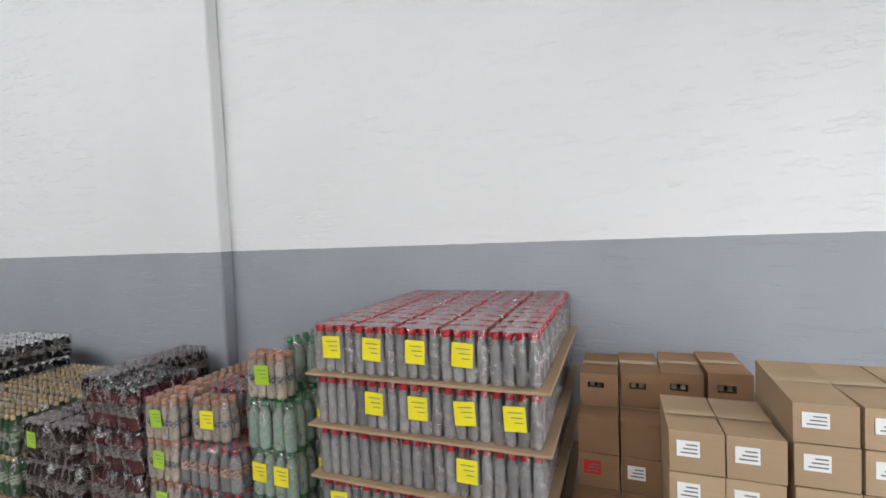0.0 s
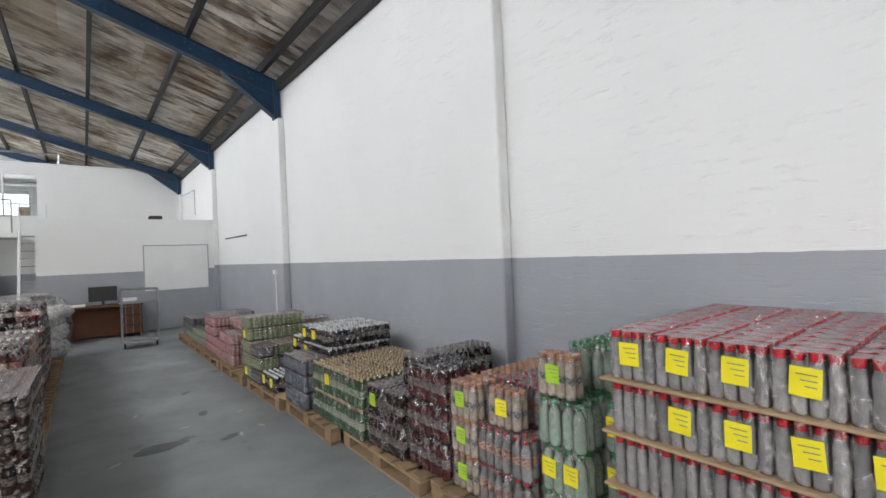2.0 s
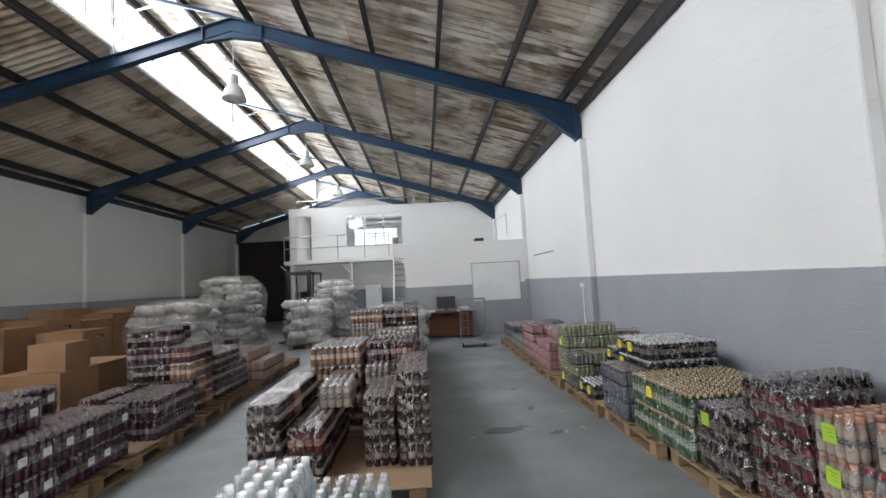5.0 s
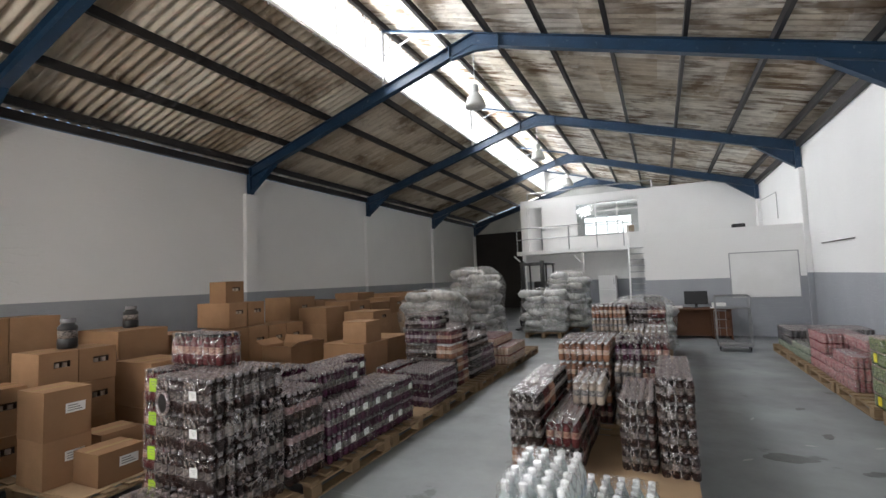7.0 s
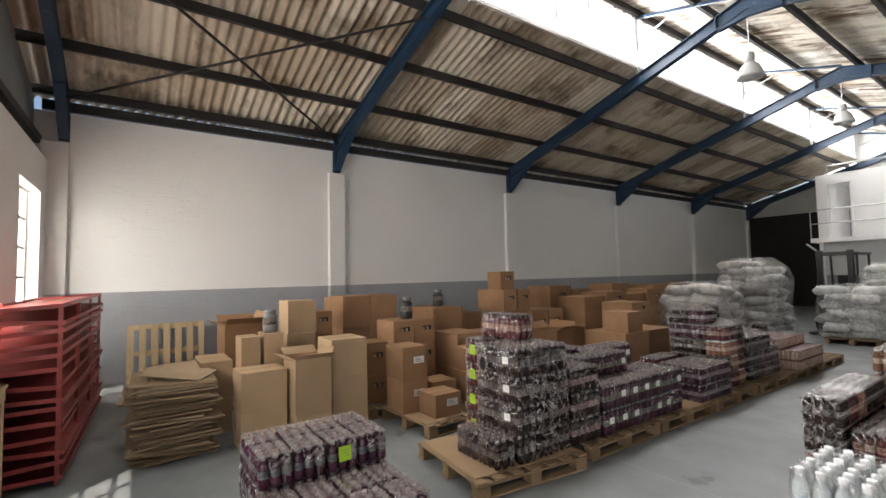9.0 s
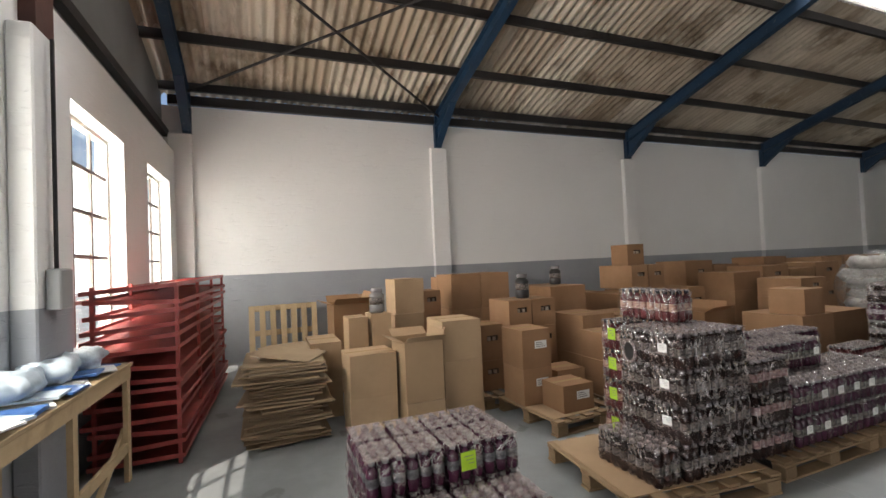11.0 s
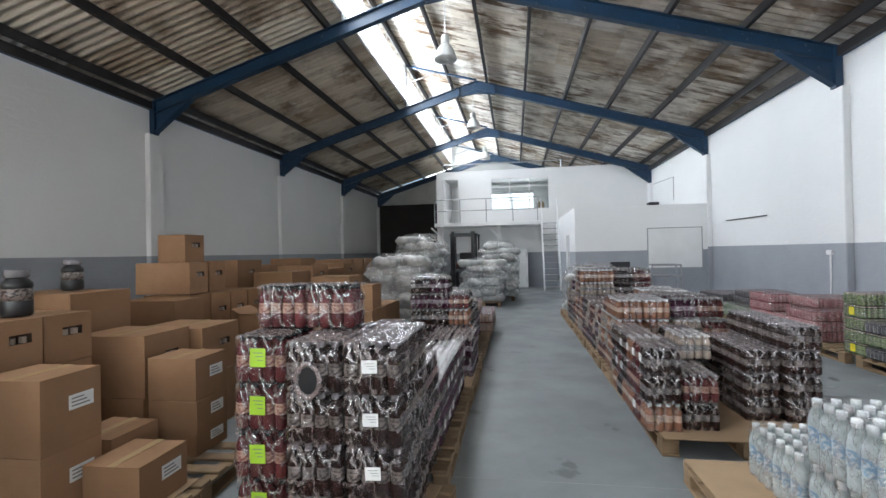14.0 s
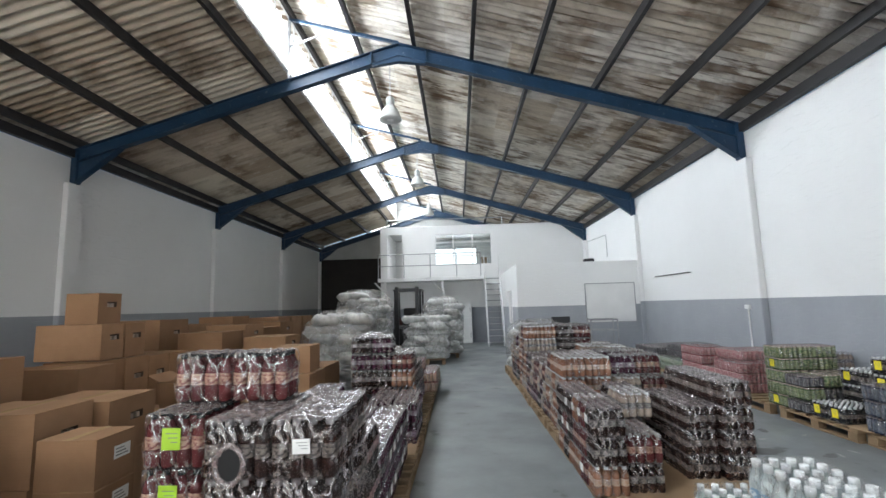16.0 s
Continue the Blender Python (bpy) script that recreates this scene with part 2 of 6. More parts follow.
# ---- the building ----
def build_floor():
    bm = bmesh.new()
    bm_box(bm, XL - 0.3, XR + 0.3, YF - 0.4, YE + 0.3, -0.2, 0.0)
    solid("floor", bm, M_FLOOR, "worn grey painted concrete warehouse floor with stains", "floor", kind="structure")
    for y in (5.35, 11.05):
        bm = bmesh.new()
        bm_box(bm, XL, XR, y - 0.003, y + 0.003, -0.01, 0.0012)
        solid("floor_joint", bm, M_GREYBOARD, "thin expansion joint across the concrete floor", "joint", "floor joints", "structure")
    bm = bmesh.new()
    bm_box(bm, -60, 75, -90, YF - 0.4, -0.25, -0.05)
    solid("ground", bm, M_FLOOR, "concrete yard outside the warehouse front", "ground", kind="structure")


def blot(name, x, y, r, mat, words, category, seed, squash=0.6, turn=0.0):
    """A thin irregular patch lying on the floor."""
    rnd = random.Random(seed)
    n = 14
    poly = [(r * rnd.uniform(0.6, 1.15) * math.cos(2 * math.pi * i / n), squash * r * rnd.uniform(0.6, 1.15) * math.sin(2 * math.pi * i / n)) for i in range(n)]
    bm = bmesh.new()
    bm_prism(bm, poly, "z", 0.0008, 0.002)
    solid(name, bm, mat, words, category, name + "s", m=pose(x, y, 0, 0, 0, turn))


def floor_marks():
    for k, (x, y, r) in enumerate(((10.67, 7.37, 0.22), (11.21, 7.19, 0.11), (11.14, 9.16, 0.08), (11.15, 8.13, 0.1))):
        blot("floor_stain", x, y, r, M_STAIN, "dark damp stain on the concrete floor", "stain", k, 0.55, 25 * k)
    for k, (x, y) in enumerate(((10.92, 7.78), (11.47, 7.9), (10.56, 8.56), (11.52, 7.29), (8.72, 6.31), (8.79, 6.21), (10.32, 7.2), (11.31, 7.19))):
        blot("paper_scrap", x, y, 0.06, M_SCRAP, "small pale scrap lying on the concrete floor", "scrap", 20 + k, 0.3, 37 * k)


def side_wall(name, inner, out, label):
    bm = bmesh.new()
    bm_box(bm, min(inner, out), max(inner, out), YF - 0.3, YE + 0.3, 0.0, 4.73)
    mat = M_WALL_X if inner > 5 else M_WALL_L
    wall = solid(name, bm, mat, label, "wall", kind="structure")
    face = 0.0 if inner < 5 else W
    for i in range(NB + 1):
        y = i * BAY if i else YF + 0.18
        bm = bmesh.new()
        bm_box(bm, min(inner, face), max(inner, face), y - 0.19, y + 0.19, 0.0, 4.2)
        part("pillar", bm, mat, wall, bevel=0.012)
    return wall


def front_wall():
    """Brick front with tall windows, a service pillar and a wide doorway."""
    holes = [(0.45, 1.9, 1.0, 3.24), (2.95, 4.45, 1.0, 3.24), (5.6, 7.1, 1.0, 3.24), (8.6, 12.5, 0.0, 2.7)]
    skew = pose(0, 0.09, 0, 0, 0, -1.72)
    bm = bmesh.new()
    x, y0, y1, top = XL, YF - 0.28, YF, 3.86
    for a, b, lo, hi in holes:
        bm_box(bm, x, a, y0, y1, 0, top)
        if lo:
            bm_box(bm, a, b, y0, y1, 0, lo)
        bm_box(bm, a, b, y0, y1, hi, top)
        x = b
    bm_box(bm, x, XR, y0, y1, 0, top)
    wall = solid("wall_front", bm, M_WALL_Y, "white and grey painted brick front wall with tall windows", "wall", kind="structure", m=skew)
    bm = bmesh.new()
    bm_box(bm, 4.92, 5.48, YF, YF + 0.15, 0, 3.4)
    part("pillar", bm, M_WALL_Y, wall, bevel=0.012)
    bm = bmesh.new()
    bm_box(bm, 5.02, 5.3, YF - 0.12, YF + 0.1, 3.4, 5.9)
    part("gable_post", bm, M_RUST, wall, "red oxide steel gable post")
    bm = bmesh.new()
    bm_prism(bm, [(XL, 3.86), (XR, 3.86), (XR, 4.9), (MID, 7.2), (SKX, 7.7), (SKX, 6.3), (XL, 4.95)], "y", YF - 0.26, YF - 0.2)
    part("gable_infill", bm, M_GREYBOARD, wall, "grey sheeting above the brick")
    bm = bmesh.new()
    bm_box(bm, XL, XR, YF - 0.19, YF - 0.09, 4.15, 4.27)
    part("gable_rail", bm, M_PURLIN, wall)
    for k, (a, b, lo, hi) in enumerate(holes[:3]):
        win = thing("window_%d" % (k + 1), "tall steel-framed window with small panes in a deep reveal", "window", skew, kind="structure")
        yy = YF - 0.2
        bm = bmesh.new()
        for u in (a, b - 0.04):
            bm_box(bm, u, u + 0.04, yy, yy + 0.04, lo, hi)
        for v in (lo, hi - 0.04):
            bm_box(bm, a + 0.04, b - 0.04, yy, yy + 0.04, v, v + 0.04)
        part("window_frame", bm, M_CREAM, win)
        nx, nz = 3, 5
        for i in range(1, nx):
            bm = bmesh.new()
            u = a + (b - a) * i / nx
            bm_box(bm, u - 0.022, u + 0.022, yy + 0.004, yy + 0.034, lo + 0.04, hi - 0.04)
            part("glazing_bar", bm, M_BAR, win)
        for j in range(1, nz):
            bm = bmesh.new()
            v = lo + (hi - lo) * j / nz
            bm_box(bm, a + 0.04, b - 0.04, yy + 0.008, yy + 0.03, v - 0.02, v + 0.02)
            part("glazing_bar", bm, M_BAR, win)
        for i in range(nx):
            for j in range(nz):
                bm = bmesh.new()
                u0, u1 = a + (b - a) * i / nx, a + (b - a) * (i + 1) / nx
                v0, v1 = lo + (hi - lo) * j / nz, lo + (hi - lo) * (j + 1) / nz
                bm_box(bm, u0 + 0.016, u1 - 0.016, yy + 0.015, yy + 0.02, v0 + 0.016, v1 - 0.016)
                part("pane", bm, M_GLASS, win).visible_shadow = False
        bm = bmesh.new()
        bm_box(bm, a, b, yy + 0.04, YF + 0.03, lo - 0.04, lo + 0.004)
        part("window_sill", bm, M_CREAM, win, bevel=0.006)


def corrugated(x0, z0, x1, z1, y0, y1, pitch=0.177, amp=0.05, rows=2):
    """A corrugated sheet from (x0, z0) up to (x1, z1), ribs along the fall."""
    bm = bmesh.new()
    n = int((y1 - y0) / pitch * 6)
    grid = []
    for j in range(rows + 1):
        u = j / rows
        grid.append([bm.verts.new((x0 + (x1 - x0) * u, y0 + (y1 - y0) * i / n, z0 + (z1 - z0) * u + amp * math.sin(2 * math.pi * i / 6))) for i in range(n + 1)])
    for a, b in zip(grid, grid[1:]):
        for i in range(n):
            bm.faces.new((a[i], a[i + 1], b[i + 1], b[i])).smooth = True
    return bm


def roof():
    y0, y1, up = YF - 0.5, YE + 0.35, 0.19
    bm = corrugated(XL - 0.3, EAVE + up - 0.11, SKX, rise(SKX) + up, y0, y1, rows=5)
    other = corrugated(XR + 0.3, EAVE + up - 0.11, SKX - 0.25, EAVE + SLOPE * (W - SKX + 0.25) + up, y0, y1, rows=9)
    tmp = bpy.data.meshes.new("tmp")
    other.to_mesh(tmp)
    other.free()
    left = len(bm.faces)
    bm.from_mesh(tmp)
    bm.faces.ensure_lookup_table()
    for f in bm.faces[left:]:
        f.material_index = 1
    me = mesh_of("ceiling", bm, [M_ROOF, M_ROOF_PEELED])
    ob = tagged(new("ceiling", me), "weathered brown corrugated fibre-cement roof sheets", "roof", kind="structure")
    ob.modifiers.new("thick", "SOLIDIFY").thickness = 0.012

    def purlin(x, slope_side, low=0.0):
        z = rise(x) if slope_side == 0 else EAVE + SLOPE * (W - x)
        bm = bmesh.new()
        bm_box(bm, x - 0.035, x + 0.035, y0 + 0.2, y1 - 0.1, z - low, z + 0.15)
        solid("purlin", bm, M_PURLIN, "dark steel roof purlin under the sheets", "purlin", "roof purlins", "structure")

    for x in (0.06, 1.25, 2.6, 3.9):
        purlin(x, 0)
    for x in (12.76, 11.6, 10.35, 9.12, 7.95, 6.8, 5.55, 4.3):
        purlin(x, 1)
    # eaves gutter boards on the wall heads
    for x0, x1 in ((XL, XL + 0.1), (XR - 0.1, XR)):
        bm = bmesh.new()
        bm_box(bm, x0, x1, YF, YE, 4.734, 4.9)
        solid("eaves_board", bm, M_PURLIN, "dark eaves beam on the wall head", "beam", "", "structure")
    # glazing bars of the clerestory and its strip of glass
    zl, zh = rise(SKX) + 0.22, EAVE + SLOPE * (W - SKX) + 0.1
    win = thing("window_clerestory", "long bright clerestory glazing under the raised roof", "window", kind="structure")
    for k in range(0, 28):
        y = YF + (YE - YF) * k / 27
        bm = bmesh.new()
        bm_box(bm, SKX - 0.015, SKX + 0.015, y - 0.012, y + 0.012, zl, zh)
        part("glazing_bar", bm, M_WHITE, win)
    for z in (zl, zh):
        bm = bmesh.new()
        bm_box(bm, SKX - 0.03, SKX + 0.03, YF, YE, z - 0.03, z + 0.03)
        part("window_frame", bm, M_WHITE, win)


def i_beam(bm, p, q, depth, width, y, t=0.014):
    """An I-section in the plane of a portal, p and q on its top edge (x, z)."""
    (x0, z0), (x1, z1) = p, q
    for a, b, w in ((0, t, width), (t, depth - t, 0.009), (depth - t, depth, width)):
        bm_prism(bm, [(x0, z0 - b), (x1, z1 - b), (x1, z1 - a), (x0, z0 - a)], "y", y - w / 2, y + w / 2)


def portal(y):
    """One blue steel portal rafter pair with haunches, apex plates and monitor struts."""
    ob = thing("portal_frame", "blue painted steel portal rafter with haunched ends", "roof frame", None, "portal frames", "structure")
    d, w = 0.27, 0.15
    for side in (0, 1):
        fx = (lambda x: x) if side == 0 else (lambda x: W - x)
        bm = bmesh.new()
        i_beam(bm, (fx(-0.1), EAVE - 0.03), (fx(MID), EAVE + SLOPE * MID), d, w, y)
        part("rafter", bm, M_STEEL, ob)
        bm = bmesh.new()
        tri = [(fx(0.0), EAVE - 0.28), (fx(0.85), EAVE + SLOPE * 0.85 - d - 0.01), (fx(0.0), 4.24)]
        bm_prism(bm, tri, "y", y - 0.006, y + 0.006)
        bm_prism(bm, [(fx(0.0), 4.24), (fx(0.87), EAVE + SLOPE * 0.85 - d - 0.015), (fx(0.87), EAVE + SLOPE * 0.85 - d), (fx(0.0), 4.26)], "y", y - w / 2, y + w / 2)
        bm_prism(bm, [(fx(-0.1), 4.21), (fx(0.012), 4.21), (fx(0.012), EAVE - 0.02), (fx(-0.1), EAVE - 0.02)], "y", y - w / 2 + 0.003, y + w / 2 - 0.003)
        part("haunch", bm, M_STEEL, ob)
        bm = bmesh.new()
        a, b = fx(MID - 0.56), fx(MID)
        za, zb = EAVE + SLOPE * (MID - 0.56), EAVE + SLOPE * MID
        bm_prism(bm, [(a, za - d), (b, zb - d - 0.0), (b, zb - d - 0.12), (a + (b - a) * 0.08, za - d - 0.02)], "y", y - 0.05, y + 0.05)
        part("apex_plate", bm, M_STEEL, ob)
        bm = bmesh.new()
        s = 1 if b > a else -1
        bm_prism(bm, [(a, za - d), (a + s * 0.02, za - d), (a + s * 0.02, za - 0.01), (a, za - 0.01)], "y", y - w / 2 - 0.01, y + w / 2 + 0.01)
        part("stiffener", bm, M_STEEL, ob)
    bm = bmesh.new()
    bm_box(bm, SKX + 0.02, SKX + 0.07, y - 0.025, y + 0.025, rise(SKX), EAVE + SLOPE * (W - SKX) + 0.04)
    part("monitor_post", bm, M_GALV, ob)
    bm = bmesh.new()
    top = lambda x: EAVE + SLOPE * (W - x)
    bm_prism(bm, [(SKX + 0.04, top(SKX) - 0.06), (MID, top(MID) - 0.0), (MID, top(MID) + 0.06), (SKX + 0.04, top(SKX))], "y", y - 0.03, y + 0.03)
    part("monitor_rafter", bm, M_STEEL, ob)
    bm = bmesh.new()
    bm_rod(bm, (SKX + 0.05, y, rise(SKX) + 0.75), (SKX + 0.95, y, top(SKX + 0.95) - 0.03), 0.022)
    part("monitor_strut", bm, M_GALV, ob)


def bracing():
    """Crossed roof braces in the first bay."""
    for (xa, ya), (xb, yb) in (((0.1, YF + 0.2), (3.9, BAY)), ((3.9, YF + 0.2), (0.1, BAY)), ((W - 0.1, YF + 0.2), (W - 3.9, BAY)), ((W - 3.9, YF + 0.2), (W - 0.1, BAY))):
        bm = bmesh.new()
        bm_rod(bm, (xa, ya, rise(xa) - 0.1), (xb, yb, rise(xb) - 0.1), 0.026, 6)
        solid("roof_brace", bm, M_PURLIN, "dark steel diagonal roof brace", "brace", "roof braces", "structure")


build_floor()
floor_marks()
side_wall("wall_left", XL, XL - 0.25, "painted brick side wall, white above a grey dado")
side_wall("wall_right", XR, XR + 0.25, "rough painted brick wall, white above a grey dado")
front_wall()
roof()
for i in range(NB + 1):
    portal(i * BAY if i else YF + 0.3)
bracing()

def backdrops():
    """Plain bright daylight outside the openings."""
    k = Mat("bright_haze")
    em = k.n.new("ShaderNodeEmission")
    em.inputs[0].default_value, em.inputs[1].default_value = (0.96, 0.98, 1.0, 1), 3.0
    k.l.new(em.outputs[0], k.n["Material Output"].inputs[0])
    for name, box in (("backdrop_sky", (2.6, 2.7, -6, YE + 30, 6.1, 17)), ("backdrop_yard", (-150, 60, -16.1, -16, 0, 14)), ("backdrop_rear", (2, 12, YE + 4, YE + 4.1, 2, 8))):
        bm = bmesh.new()
        bm_box(bm, *box)
        solid(name, bm, k.m, "plain bright daylight outside the warehouse", "backdrop", kind="structure")


backdrops()

# ---- the far end: office, balcony, store room ----
OY, DY, DZ = 22.3, 21.2, 2.80       # office front, deck edge, deck level


def far_end():
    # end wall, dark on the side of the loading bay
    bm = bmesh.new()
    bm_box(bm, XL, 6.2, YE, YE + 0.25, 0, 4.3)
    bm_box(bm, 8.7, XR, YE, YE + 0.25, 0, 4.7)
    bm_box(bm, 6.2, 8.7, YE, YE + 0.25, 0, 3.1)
    solid("wall_end", bm, M_DARK, "near-black end wall of the loading bay", "wall", kind="structure")
    bm = bmesh.new()
    bm_prism(bm, [(XL, 4.304), (6.2, 4.304), (6.2, 4.704), (XR, 4.704), (XR, 5.0), (MID, 7.15), (SKX, 7.6), (SKX, 6.2), (XL, 5.0)], "y", YE + 0.1, YE + 0.16)
    solid("wall_end_gable", bm, M_CLAD, "pale sheeting in the end gable", "wall", kind="structure")
    # upper office front with door and window openings
    top = 5.06
    holes = [(4.46, 5.1, DZ, 4.78), (6.55, 9.08, 3.36, 4.78)]
    bm = bmesh.new()
    x = 4.14
    for a, b, lo, hi in holes:
        bm_box(bm, x, a, OY, OY + 0.12, 0, top)
        bm_box(bm, a, b, OY, OY + 0.12, 0, lo)
        bm_box(bm, a, b, OY, OY + 0.12, hi, top)
        x = b
    bm_box(bm, x, XR, OY, OY + 0.12, 0, top)
    bm_box(bm, 4.14, 4.26, OY + 0.12, 26.4, 0, top)
    bm_box(bm, 4.14, XR, 26.4, 26.5, 0, 3.2)
    bm_box(bm, 4.14, 6.3, 26.4, 26.5, 3.2, top)
    bm_box(bm, 8.6, XR, 26.4, 26.5, 3.2, top)
    bm_box(bm, 6.3, 8.6, 26.4, 26.5, 4.75, top)
    bm_box(bm, 9.3, 9.4, OY + 0.12, 26.4, DZ, top)
    solid("wall_office", bm, M_WALL_Y, "white office wall above a grey dado", "wall", kind="structure")
    bm = bmesh.new()
    bm_box(bm, 4.14, XR, OY + 0.12, 26.4, DZ - 0.12, DZ - 0.002)
    solid("floor_office", bm, M_GREYBOARD, "office floor slab", "floor", kind="structure")
    bm = bmesh.new()
    bm_box(bm, 4.14, 12.0, OY, 26.5, top + 0.002, top + 0.08)
    solid("ceiling_office", bm, M_WHITE, "white office ceiling board", "ceiling", kind="structure")
    # store room in front, under the right slope
    bm = bmesh.new()
    bx, by, bz = 9.32, 16.2, 2.81
    bm_box(bm, bx, XR, by, by + 0.12, 0, bz)
    bm_box(bm, bx, bx + 0.12, by + 0.12, 17.6, 0, bz)
    bm_box(bm, bx, bx + 0.12, 18.4, OY, 0, bz)
    bm_box(bm, bx, bx + 0.12, 17.6, 18.4, 0, 0.95)
    bm_box(bm, bx, bx + 0.12, 17.6, 18.4, 2.05, bz)
    solid("wall_store_room", bm, M_WALL_Y, "low store room wall, white above grey", "wall", kind="structure")
    bm = bmesh.new()
    bm_box(bm, bx + 0.12, XR, by + 0.12, OY, bz - 0.1, bz - 0.004)
    solid("ceiling_store_room", bm, M_WHITE, "white flat roof of the store room", "ceiling", kind="structure")


far_end()

# ---- materials of the goods ----
def plastic(name, c, rough=0.25, vary=0.25):
    k = Mat(name, rough)
    a = k.mix(k.random(), tuple(v * (1 - vary) for v in c), tuple(min(1, v * (1 + vary)) for v in c))
    a = k.mix(k.ramp(k.noise(30, 3), (0.4, 0.0), (0.7, 0.5)), a, tuple(v * 0.6 for v in c))
    k.color(a)
    return k.m


def label_print(name, c, d):
    """Printed sleeve: two inks in bands and blotches."""
    k = Mat(name, 0.35)
    f = k.ramp(k.noise(42, 3, 0.6, k.stretch(1, 1, 1.6)), (0.44, 0.0), (0.54, 1.0))
    a = k.mix(f, c, d)
    a = k.mix(k.math("MULTIPLY", k.random(), 0.35), a, tuple(0.6 * v for v in c))
    return k.color(a).m


def film_mat(name, tint, low, high, milk, width=0.05, relief=0.02):
    """Crinkled shrink film: clear, with sharp glints and highlight streaks painted as milky creases."""
    k = Mat(name, 0.22)
    k.color(tint)
    wr = k.noise(12, 4, 0.55, k.stretch(1.0, 1.0, 0.6))
    fine = k.noise(60, 4, 0.6)
    k.bump(k.math("ADD", wr, k.math("MULTIPLY", fine, 0.35)), 1.0, relief)
    # highlight streaks are painted as paler, more opaque lines along the noise
    glint_line = k.math("ABSOLUTE", k.math("SUBTRACT", wr, 0.5), 0.0)
    glint_opacity = k.ramp(glint_line, (0.0, high), (width * 0.45, (low + high) * 0.35), (width, low))
    gl = k.n.new("ShaderNodeBsdfGlossy")
    gl.inputs[0].default_value, gl.inputs["Roughness"].default_value = (0.85, 0.85, 0.87, 1), 0.2
    k.l.new(k.b.inputs["Normal"].links[0].from_socket, gl.inputs["Normal"])
    sheen = k.n.new("ShaderNodeMixShader")
    sheen.inputs[0].default_value = milk
    k.l.new(gl.outputs[0], sheen.inputs[1])
    k.l.new(k.b.outputs[0], sheen.inputs[2])
    tr = k.n.new("ShaderNodeBsdfTransparent")
    mx = k.n.new("ShaderNodeMixShader")
    k.l.new(glint_opacity, mx.inputs[0])
    k.l.new(tr.outputs[0], mx.inputs[1])
    k.l.new(sheen.outputs[0], mx.inputs[2])
    k.l.new(mx.outputs[0], k.n["Material Output"].inputs[0])
    return k.m


M_FILM = film_mat("shrink_film", (0.66, 0.575, 0.54), 0.02, 0.6, 0.5, 0.048)
# sheen of the flat tops is put in as a greyer, more opaque film
M_FILM_TOP = film_mat("shrink_film_top", (0.33, 0.262, 0.255), 0.45, 0.8, 0.8, 0.12, 0.006)
M_FILM_PINK = film_mat("flat_pink_film", (0.42, 0.27, 0.28), 0.80, 0.90, 0.75, 0.12, 0.004)
M_FILM_CLEAR = film_mat("clear_film_top", (0.55, 0.53, 0.53), 0.05, 0.45, 0.5, 0.05, 0.008)
M_WRAP = film_mat("pallet_wrap", (0.72, 0.70, 0.67), 0.10, 0.7, 0.6, 0.055, 0.03)


def card_mat(name, c, d):
    k = Mat(name, 0.8, 0, 0.2)
    a = k.mix(k.random(), c, d)
    a = k.mix(k.ramp(k.noise(3, 6), (0.4, 0.0), (0.7, 0.45)), a, tuple(v * 0.72 for v in c))
    flute = k.noise(8, 2, 0.5, k.stretch(0.3, 0.3, 30))
    k.color(k.mix(k.math("MULTIPLY", k.ramp(flute, (0.5, 0.0), (0.6, 1.0)), 0.10), a, tuple(v * 0.8 for v in c)))
    return k.bump(k.noise(7, 4), 0.25, 0.01).m


M_CARD = card_mat("brown_cardboard", (0.27, 0.155, 0.084), (0.345, 0.205, 0.116))
M_CARD_PALE = card_mat("pale_cardboard", (0.37, 0.255, 0.155), (0.43, 0.305, 0.19))
M_CARD_OLD = card_mat("old_cardboard", (0.28, 0.20, 0.125), (0.38, 0.29, 0.195))
# near-black brown, paints the shade of a carton's interior into its slot
M_SLOT_SHADE = paint("box_inside", (0.06, 0.035, 0.02), 0.9, 0.3, 4)
M_TAPE = paint("parcel_tape", (0.50, 0.36, 0.20), 0.25, 0.1, 6)
M_PAPER = paint("white_paper_label", (0.80, 0.80, 0.78), 0.6, 0.06, 6)
M_INKGREY = paint("faded_ink", (0.20, 0.20, 0.19), 0.6, 0.1, 6)
M_YELLOW = paint("yellow_label", (0.82, 0.70, 0.02), 0.5, 0.08, 6)
M_LIME = paint("lime_label", (0.36, 0.58, 0.03), 0.5, 0.08, 6)
M_REDTAG = paint("red_label", (0.65, 0.03, 0.03), 0.5, 0.1, 6)


def wood_mat(name, c, d):
    k = Mat(name, 0.75, 0, 0.25)
    g = k.noise(9, 6, 0.6, k.stretch(0.7, 6, 6))
    a = k.mix(g, c, d)
    a = k.mix(k.math("MULTIPLY", k.random(), 0.5), a, tuple(v * 0.6 for v in c))
    a = k.mix(k.ramp(k.noise(4, 5), (0.55, 0.0), (0.75, 0.5)), a, tuple(v * 0.4 for v in c))
    return k.color(a).bump(g, 0.25, 0.004).m


M_PALLET = wood_mat("pallet_timber", (0.22, 0.145, 0.082), (0.35, 0.25, 0.15))
M_PINE = wood_mat("pale_pine", (0.52, 0.38, 0.22), (0.64, 0.50, 0.32))
M_BROWNWOOD = wood_mat("brown_desk_wood", (0.10, 0.045, 0.025), (0.17, 0.08, 0.045))
M_BLACK = plastic("black_plastic", (0.012, 0.012, 0.013), 0.4, 0.3)
M_RED = paint("red_painted_steel", (0.42, 0.08, 0.072), 0.42, 0.35, 5, wear=(0.22, 0.10, 0.08))

